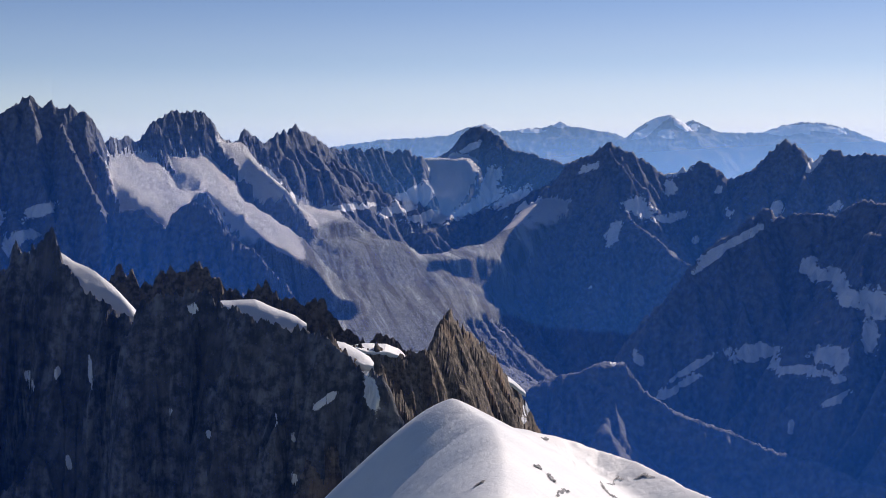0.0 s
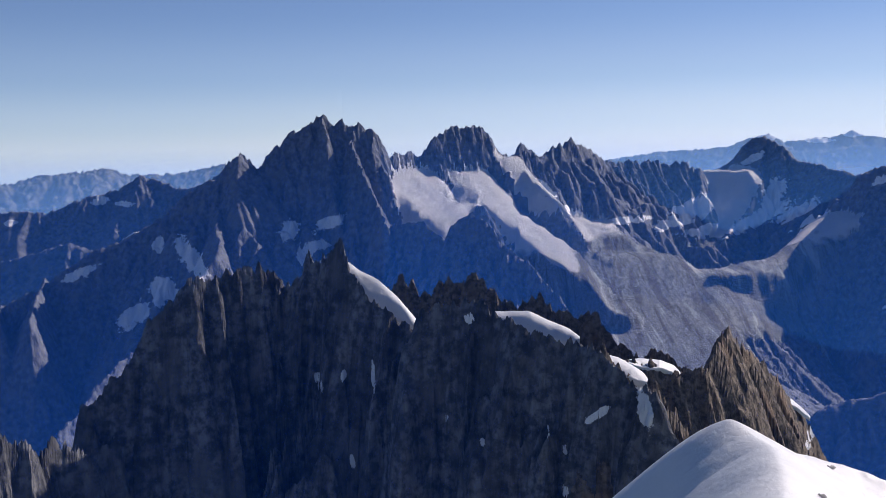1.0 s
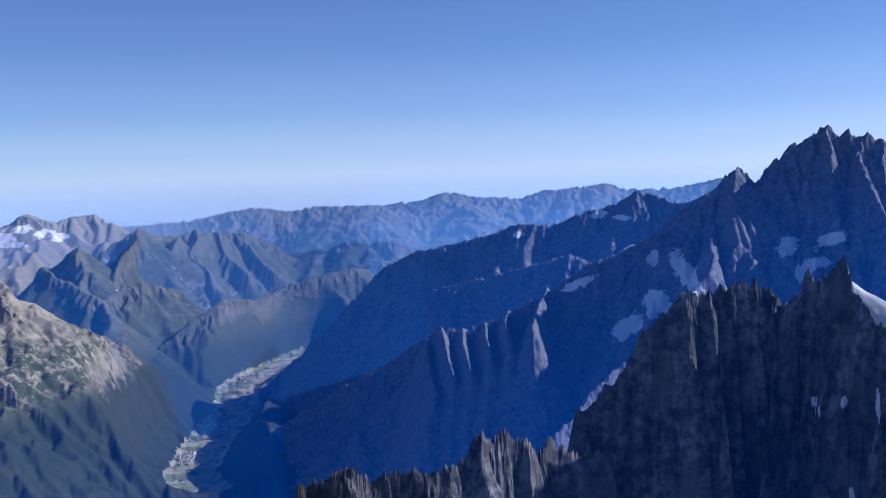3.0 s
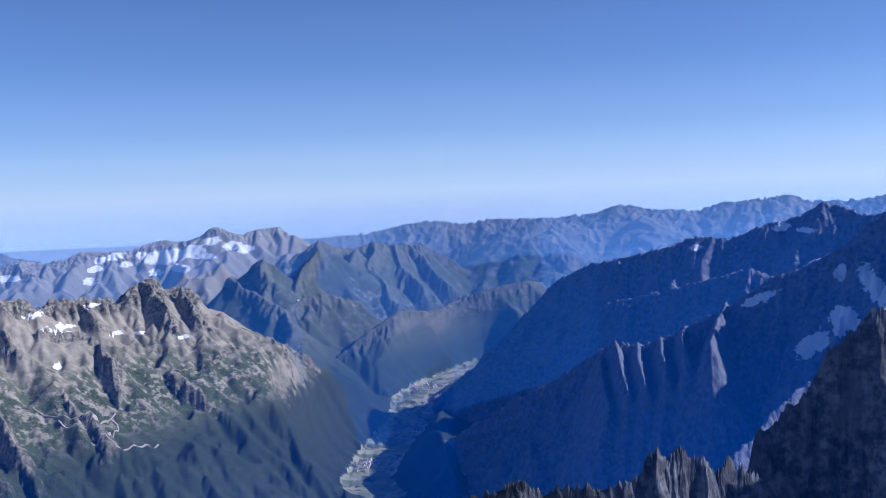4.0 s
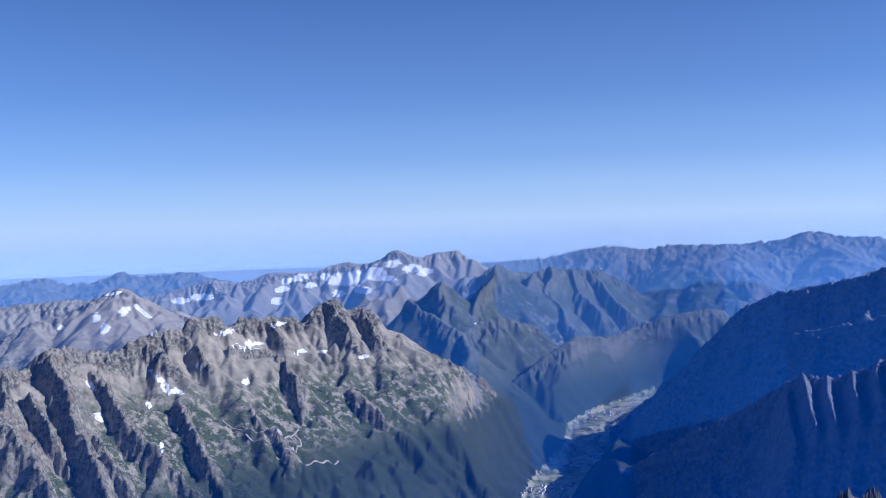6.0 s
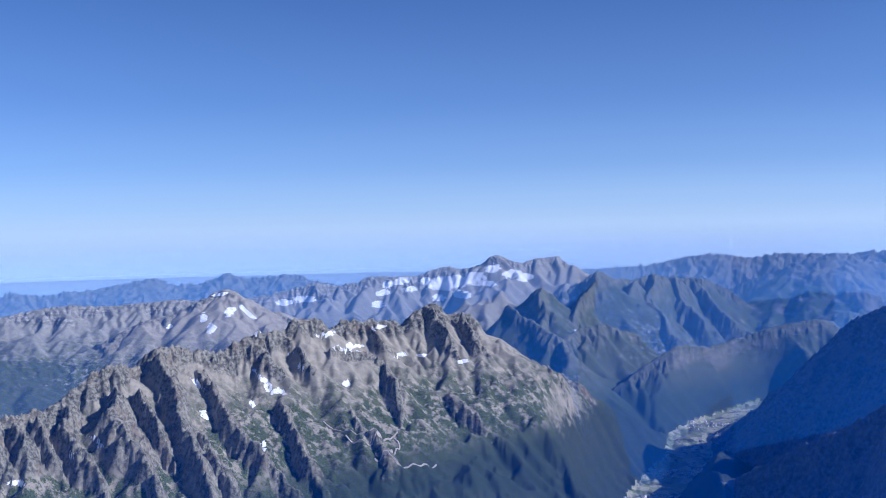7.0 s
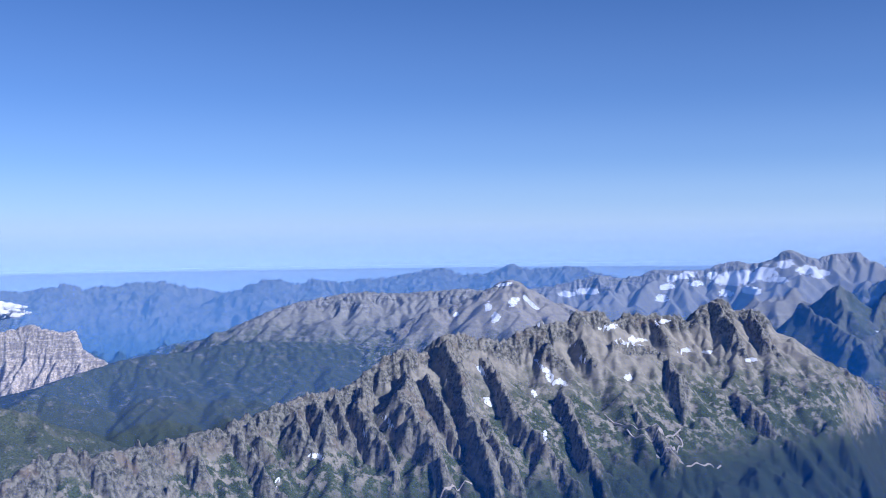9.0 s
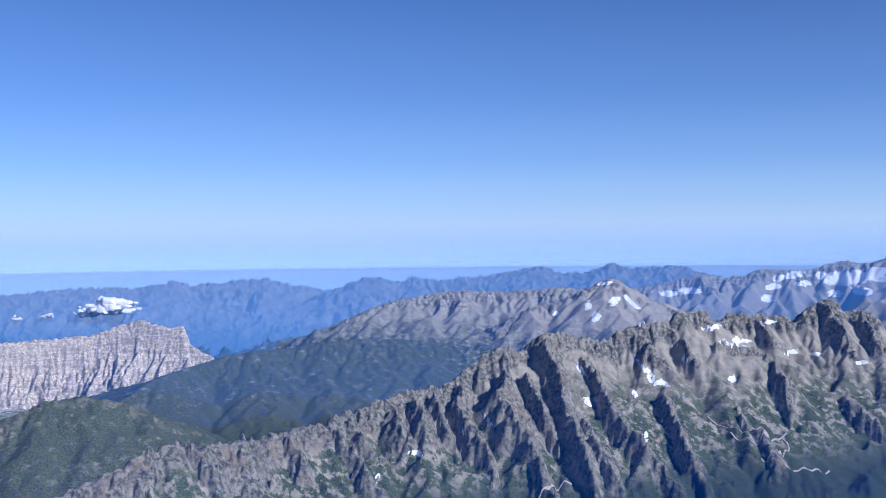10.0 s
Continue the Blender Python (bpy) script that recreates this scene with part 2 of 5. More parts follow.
RIDGES['envers_tower'] = [
    [(-39.2, 438.3, 681.2), (-23.2, 448.5, 677.9), (-6.4, 458.1, 674.6), (-2.0, 470.9, 682.3), (2.4, 484.5, 689.0), (7.0, 498.1, 678.6), (14.9, 511.6, 672.0), (26.7, 526.6, 656.1), (33.5, 544.4, 641.8), (42.1, 561.1, 628.6), (54.1, 573.8, 603.7), (65.0, 586.4, 579.8)],
]
RIDGES['verte'] = [
    [(-784, 1554, 722), (-769, 1567, 757), (-756, 1579, 772), (-740, 1593, 764), (-725, 1605, 753), (-720, 1613, 766), (-708, 1625, 785), (-692, 1637, 806), (-671, 1649, 811), (-640, 1661, 832), (-623, 1667, 821), (-608, 1673, 829), (-589, 1684, 812), (-570, 1696, 816), (-553, 1707, 794), (-538, 1718, 775)],
]
RIDGES['droites'] = [
    [(-538, 1718, 775), (-524, 1743, 780), (-502, 1770, 774), (-484, 1796, 798), (-466, 1821, 804), (-445, 1839, 807), (-424, 1857, 808), (-398, 1876, 798), (-387, 1891, 766), (-374, 1901, 755), (-356, 1912, 778), (-338, 1923, 771), (-324, 1933, 751)],
]
RIDGES['courtes'] = [
    [(-324, 1933, 751), (-305, 1970, 771), (-280, 2008, 783), (-255, 2047, 772), (-229, 2087, 757), (-212, 2127, 746), (-164, 2169, 740), (-125, 2209, 741), (-64, 2249, 731)],
]
RIDGES['triolet'] = [
    [(-53, 2249, 726), (-5, 2295, 729), (20, 2340, 745), (58, 2384, 784), (83, 2379, 790), (119, 2347, 767), (154, 2315, 735), (187, 2272, 731), (223, 2209, 718), (245, 2146, 708), (271, 2082, 725)],
]
RIDGES['talefre'] = [
    [(232, 1986, 717), (278, 1981, 735), (304, 1977, 754), (324, 1974, 749), (350, 1974, 735), (389, 1980, 711), (417, 1989, 699), (455, 1994, 704), (481, 1993, 723), (501, 1988, 711), (531, 1980, 687), (560, 1972, 697)],
]
RIDGES['leschaux'] = [
    [(560, 1972, 697), (583, 1948, 718), (595, 1927, 740), (611, 1904, 760), (630, 1898, 747), (656, 1889, 718), (683, 1880, 742), (708, 1871, 734), (766, 1848, 730), (825, 1822, 715)],
]
RIDGES['tacul_spur'] = [[(235, 1951, 682), (298, 1897, 641), (381, 1810, 583), (441, 1735, 525)]]
# The last points, added out of view, rise to shade the low shoulder.
RIDGES['front_right'] = [
    [(246, 1327, 496), (281, 1360, 549), (323, 1390, 596), (372, 1409, 631), (412, 1418, 657), (434, 1432, 669), (453, 1430, 656), (480, 1421, 664), (519, 1403, 661), (540, 1374, 685), (560, 1346, 680), (589, 1300, 717), (634, 1235, 803), (680, 1166, 873)],
]
RIDGES['low_spur'] = [
    [(81, 1047, 511), (123, 1060, 525), (158, 1068, 538), (175, 1066, 537), (202, 1052, 512), (257, 1022, 490), (326, 976, 470), (392, 920, 461)],
]
RIDGES['dru_rib'] = [
    [(-1203, 1332, 509), (-1131, 1256, 479), (-1047, 1177, 449)],
    [(-1182, 1351, 527), (-1108, 1276, 500), (-1023, 1197, 473)],
    [(-1155, 1374, 520), (-1086, 1295, 506), (-1006, 1212, 489)],
    [(-1126, 1398, 530), (-1059, 1317, 519), (-981, 1232, 505)],
    [(-1098, 1420, 546), (-1033, 1337, 535), (-957, 1251, 522)],
    [(-1039, 1464, 589), (-991, 1369, 574), (-931, 1270, 555)],
]
RIDGES['moine'] = [
    [(-538, 1549, 685), (-493, 1534, 658), (-466, 1512, 666), (-426, 1498, 665), (-405, 1492, 653), (-390, 1485, 642), (-369, 1476, 667), (-341, 1464, 683), (-316, 1451, 666), (-287, 1438, 638), (-248, 1427, 606), (-212, 1414, 573)],
]
RIDGES['verte_sw'] = [
    [(-603, 1675, 806), (-556, 1607, 745), (-516, 1557, 697), (-477, 1496, 659)],
]
RIDGES['droites_rib'] = [
    [(-389, 1890, 750), (-349, 1860, 711), (-295, 1826, 668), (-233, 1790, 632), (-172, 1752, 620)],
]
RIDGES['droites_rib2'] = [
    [(-493, 1835, 770), (-452, 1763, 714), (-404, 1713, 688), (-366, 1681, 672)],
]
RIDGES['dru_ridge'] = [
    [(-751, 1570, 770), (-776, 1565, 738), (-808, 1557, 726), (-852, 1540, 692), (-881, 1524, 663), (-929, 1495, 636), (-959, 1481, 624), (-1011, 1455, 590), (-1031, 1450, 568), (-1059, 1439, 561), (-1110, 1409, 530), (-1161, 1381, 512), (-1207, 1380, 514), (-1252, 1380, 490), (-1328, 1357, 439), (-1410, 1337, 394), (-1512, 1290, 328), (-1630, 1213, 257), (-1725, 1155, 191), (-1816, 1094, 134)],
]
RIDGES['dru_spur'] = [
    [(-777, 1557, 727), (-745, 1480, 660), (-725, 1411, 623), (-724, 1336, 573), (-733, 1255, 535), (-749, 1163, 488), (-752, 1060, 449)],
]
RIDGES['montets'] = [
    [(-940, 1933, 745), (-995, 1942, 720), (-1040, 1954, 704), (-1081, 1967, 706), (-1110, 1972, 718), (-1156, 1964, 733), (-1199, 1957, 705), (-1227, 1945, 696), (-1258, 1925, 692), (-1320, 1884, 662), (-1384, 1847, 667), (-1433, 1830, 650), (-1481, 1811, 636), (-1552, 1778, 617), (-1611, 1768, 610), (-1689, 1739, 570), (-1776, 1696, 478), (-1856, 1661, 386), (-1943, 1613, 311), (-2023, 1569, 262)],
]
RIDGES['montets_mid'] = [
    [(-967, 1694, 655), (-1016, 1685, 637), (-1071, 1673, 600), (-1128, 1663, 621), (-1193, 1662, 604), (-1268, 1651, 586), (-1352, 1630, 563), (-1428, 1614, 545), (-1496, 1601, 497), (-1573, 1577, 431), (-1649, 1551, 370), (-1748, 1495, 304)],
]
RIDGES['posettes'] = [[(-2286, 1511, 355), (-2285, 1583, 391), (-2291, 1662, 431), (-2284, 1754, 472), (-2302, 1797, 464), (-2315, 1877, 453), (-2330, 1984, 475), (-2331, 2104, 493), (-2295, 2230, 511), (-2295, 2288, 500)]]
RIDGES['posettes_spur'] = [
    [(-2284, 1754, 472), (-2227, 1698, 418), (-2165, 1630, 364), (-2106, 1592, 325)],
    [(-2294, 1870, 452), (-2179, 1852, 406), (-2098, 1809, 358), (-2041, 1768, 337)],
]
RIDGES['balme_knob'] = [
    [(-2549, 2399, 442), (-2485, 2465, 495), (-2446, 2503, 510), (-2425, 2558, 496), (-2403, 2613, 479)],
]
RIDGES['rouges'] = [
    [(-1196, -362, 466), (-1221, -345, 475), (-1248, -320, 484), (-1274, -294, 491), (-1298, -273, 497), (-1330, -246, 509), (-1363, -224, 499), (-1397, -193, 494), (-1430, -160, 492), (-1469, -126, 493), (-1513, -75, 494), (-1555, -36, 498), (-1596, -3, 503), (-1634, 50, 514), (-1670, 104, 521), (-1705, 143, 527), (-1739, 188, 551), (-1770, 235, 573), (-1796, 257, 564), (-1821, 285, 557), (-1844, 316, 587), (-1869, 344, 584)],
]
RIDGES['rouges_mid'] = [
    [(-1871, 332, 586), (-1890, 382, 575), (-1909, 433, 566), (-1928, 476, 577), (-1946, 519, 592), (-1965, 558, 592), (-1980, 608, 612), (-1996, 653, 608), (-2016, 683, 581), (-2034, 719, 594), (-2041, 783, 596), (-2050, 829, 589), (-2060, 864, 576), (-2071, 898, 609), (-2079, 936, 622), (-2070, 970, 600), (-2057, 1009, 596), (-2043, 1049, 548), (-2036, 1084, 520), (-2023, 1139, 490), (-2001, 1205, 461), (-1990, 1250, 431)],
]
RIDGES['rouges_low'] = [
    [(-2025, 1090, 505), (-1955, 1134, 489), (-1879, 1169, 459), (-1810, 1179, 438), (-1744, 1181, 407), (-1679, 1194, 378), (-1610, 1220, 366)],
]
RIDGES['rouges_spur'] = [
    [(-1345, -219, 502), (-1332, -192, 486), (-1347, -150, 465), (-1382, -107, 438)],
    [(-1453, -112, 488), (-1426, -86, 466), (-1406, -75, 432)],
    [(-1517, -49, 495), (-1490, -19, 472), (-1452, -4, 441), (-1437, 21, 413)],
    [(-1591, 37, 505), (-1552, 48, 484), (-1553, 67, 454)],
    [(-1622, 71, 515), (-1574, 81, 491), (-1574, 93, 461)],
    [(-1642, 106, 518), (-1584, 117, 483), (-1567, 133, 448)],
    [(-1675, 152, 527), (-1600, 158, 487), (-1537, 165, 452), (-1487, 171, 406)],
    [(-1701, 218, 548), (-1605, 218, 504), (-1516, 230, 461), (-1459, 256, 399)],
    [(-1717, 262, 540), (-1612, 263, 492), (-1565, 276, 449)],
    [(-1810, 321, 585), (-1705, 316, 530), (-1607, 306, 491), (-1512, 312, 449), (-1458, 325, 391)],
    [(-1839, 397, 554), (-1750, 392, 521), (-1657, 394, 488), (-1578, 419, 447), (-1526, 453, 391)],
    [(-1758, 513, 491), (-1665, 502, 458), (-1584, 512, 419), (-1510, 509, 370)],
    [(-1917, 490, 585), (-1871, 509, 557), (-1848, 535, 523)],
    [(-1940, 573, 585), (-1876, 592, 549), (-1843, 608, 521)],
    [(-1912, 659, 566), (-1905, 707, 548), (-1892, 742, 531), (-1810, 737, 504), (-1773, 737, 469)],
    [(-2054, 925, 620), (-1972, 909, 561), (-1945, 923, 527)],
    [(-2037, 984, 598), (-1961, 978, 549), (-1940, 996, 519)],
    [(-1840, 861, 469), (-1754, 876, 430), (-1693, 898, 389)],
    [(-1988, 1197, 455), (-1948, 1223, 392), (-1934, 1266, 334)],
    [(-1763, 622, 480), (-1671, 649, 436), (-1592, 647, 387)],
    [(-2024, 764, 595), (-1978, 776, 565), (-1974, 804, 542)],
    [(-1683, 339, 486), (-1589, 342, 458), (-1513, 359, 421), (-1473, 374, 384)],
    [(-1553, -19, 498), (-1515, 11, 465), (-1496, 41, 428)],
]
RIDGES['anterne'] = [[(-2276, -499, 422), (-2377, -454, 448), (-2469, -395, 460), (-2540, -321, 476), (-2566, -265, 484), (-2614, -174, 484), (-2638, -93, 497), (-2660, -10, 499), (-2678, 104, 495), (-2691, 219, 484)]]
RIDGES['pormenaz'] = [
    [(-1739, -630, 459), (-1782, -564, 475), (-1812, -528, 492), (-1841, -471, 494), (-1853, -422, 483), (-1857, -404, 478), (-1851, -370, 459), (-1839, -330, 425), (-1826, -300, 396)],
]
RIDGES['fiz'] = [
    [(-2748, -1073, 500), (-2775, -1001, 496), (-2801, -926, 493), (-2821, -862, 496), (-2841, -796, 500), (-2862, -700, 505), (-2862, -656, 527), (-2862, -604, 539), (-2858, -570, 542), (-2851, -551, 529), (-2848, -507, 524), (-2844, -469, 524), (-2836, -453, 482), (-2829, -424, 462), (-2823, -390, 444)],
]
RIDGES['limestone'] = [
    [(-2944, -189, 454), (-2962, -127, 470), (-2980, -49, 498), (-2995, 14, 547), (-3009, 94, 570), (-3019, 191, 587), (-3026, 289, 597), (-3025, 386, 589), (-3012, 482, 596), (-2995, 577, 602), (-2986, 624, 596)],
]
RIDGES['patch_hill'] = [
    [(-2733, 303, 485), (-2757, 381, 533), (-2779, 459, 568), (-2799, 539, 573), (-2803, 601, 609), (-2806, 663, 635), (-2811, 713, 604), (-2780, 763, 575), (-2752, 801, 557), (-2724, 838, 544)],
]
RIDGES['back_left'] = [
    [(-3939, -1457, 536), (-3979, -1313, 542), (-4026, -1125, 559), (-4061, -949, 567), (-4073, -848, 557), (-4090, -704, 584), (-4100, -643, 565), (-4118, -518, 580), (-4134, -370, 588), (-4142, -263, 560), (-4149, -111, 534)],
]
RIDGES['back_mid'] = [
    [(-3996, -170, 514), (-3999, -86, 555), (-4000, -1, 587), (-4000, 52, 591), (-3998, 126, 573), (-3996, 190, 591), (-3991, 274, 578), (-3980, 401, 587), (-3973, 465, 591), (-3956, 548, 607), (-3929, 651, 626), (-3899, 751, 603), (-3866, 850, 611), (-3839, 918, 640), (-3810, 984, 620), (-3756, 1136, 628), (-3721, 1207, 608), (-3678, 1296, 584)],
]
RIDGES['tenneverge'] = [
    [(-3204, 792, 582), (-3188, 894, 596), (-3158, 1030, 627), (-3147, 1100, 616), (-3133, 1170, 628), (-3134, 1199, 643), (-3122, 1261, 637), (-3097, 1348, 640), (-3085, 1402, 660), (-3076, 1448, 668), (-3061, 1480, 657), (-3037, 1529, 667), (-3009, 1582, 702), (-2987, 1625, 681), (-2979, 1661, 673), (-2981, 1704, 684), (-2963, 1778, 693), (-2968, 1812, 659), (-2958, 1870, 636)],
]
RIDGES['emosson'] = [
    [(-2856, 1444, 545), (-2829, 1527, 568), (-2791, 1623, 566), (-2768, 1689, 590), (-2772, 1751, 622), (-2793, 1823, 648), (-2815, 1894, 624), (-2827, 1977, 612), (-2837, 2061, 629), (-2851, 2139, 611), (-2836, 2253, 611), (-2829, 2329, 580), (-2810, 2396, 541), (-2785, 2468, 472), (-2782, 2514, 432)],
]
RIDGES['emosson_spur'] = [
    [(-2735, 1792, 651), (-2682, 1709, 600), (-2618, 1623, 549), (-2550, 1542, 510)],
    [(-2772, 1933, 615), (-2685, 1849, 557), (-2610, 1764, 506)],
    [(-2833, 2056, 631), (-2730, 1958, 566), (-2602, 1914, 507), (-2492, 1893, 460)],
    [(-2849, 2233, 608), (-2722, 2201, 541), (-2588, 2205, 468), (-2478, 2224, 429)],
    [(-2844, 2141, 617), (-2745, 2090, 557), (-2620, 2071, 500)],
    [(-2474, 1512, 490), (-2496, 1591, 509), (-2507, 1665, 510), (-2513, 1746, 484)],
    [(-2553, 1376, 574), (-2461, 1397, 534), (-2374, 1408, 499), (-2289, 1413, 455)],
    [(-2667, 1541, 610), (-2578, 1514, 558), (-2523, 1471, 517)],
]
RIDGES['dark_lump'] = [
    [(-3062, 2574, 558), (-2968, 2682, 611), (-2883, 2773, 660), (-2825, 2832, 676), (-2766, 2890, 657), (-2690, 2960, 630), (-2628, 3016, 619), (-2546, 3085, 670), (-2481, 3138, 634), (-2398, 3201, 592), (-2295, 3276, 563)],
]
RIDGES['far_a'] = [
    [(-3835, 2355, 593), (-3744, 2497, 617), (-3690, 2576, 619), (-3606, 2692, 638), (-3547, 2769, 663), (-3473, 2862, 666), (-3397, 2952, 650), (-3334, 3022, 662), (-3238, 3125, 666), (-3157, 3207, 658), (-3074, 3286, 673)],
]
RIDGES['far_b'] = [
    [(-3038, 3182, 658), (-2940, 3273, 682), (-2874, 3332, 710), (-2824, 3374, 699), (-2758, 3428, 681), (-2674, 3494, 682), (-2624, 3532, 665), (-2540, 3593, 697), (-2472, 3640, 703), (-2392, 3693, 708)],
]
RIDGES['far_c'] = [
    [(-2665, 3564, 674), (-2588, 3620, 702), (-2472, 3700, 712), (-2373, 3765, 725), (-2293, 3814, 697), (-2131, 3906, 698), (-2029, 3961, 716), (-1977, 3987, 733), (-1905, 4022, 731)],
]
RIDGES['combin'] = [
    [(570, 4212, 716), (699, 4192, 742), (774, 4179, 803), (826, 4169, 833), (881, 4158, 845), (921, 4149, 819), (963, 4139, 780), (1036, 4122, 751), (1118, 4100, 714)],
]
RIDGES['far_d'] = [
    [(-488, 4524, 717), (-393, 4533, 731), (-250, 4543, 752), (-106, 4549, 756), (14, 4550, 767), (87, 4549, 795), (178, 4547, 816), (230, 4544, 780), (350, 4537, 794), (421, 4531, 798), (496, 4523, 822), (539, 4518, 802), (656, 4503, 783), (725, 4492, 773)],
]
RIDGES['far_e'] = [
    [(964, 4498, 762), (1042, 4481, 825), (1076, 4472, 790), (1143, 4456, 771), (1252, 4426, 772), (1316, 4408, 772), (1390, 4385, 801), (1462, 4361, 814), (1544, 4333, 809), (1625, 4303, 786), (1685, 4280, 758), (1761, 4250, 702), (1897, 4191, 680)],
]
RIDGES['far_f'] = [
    [(176, 4396, 766), (292, 4390, 743), (407, 4381, 747), (498, 4372, 765), (612, 4357, 750), (702, 4344, 754)],
]
RIDGES['far_g'] = [
    [(1192, 4132, 713), (1291, 4102, 743), (1407, 4063, 747), (1520, 4022, 755), (1612, 3986, 738), (1738, 3933, 713)],
]

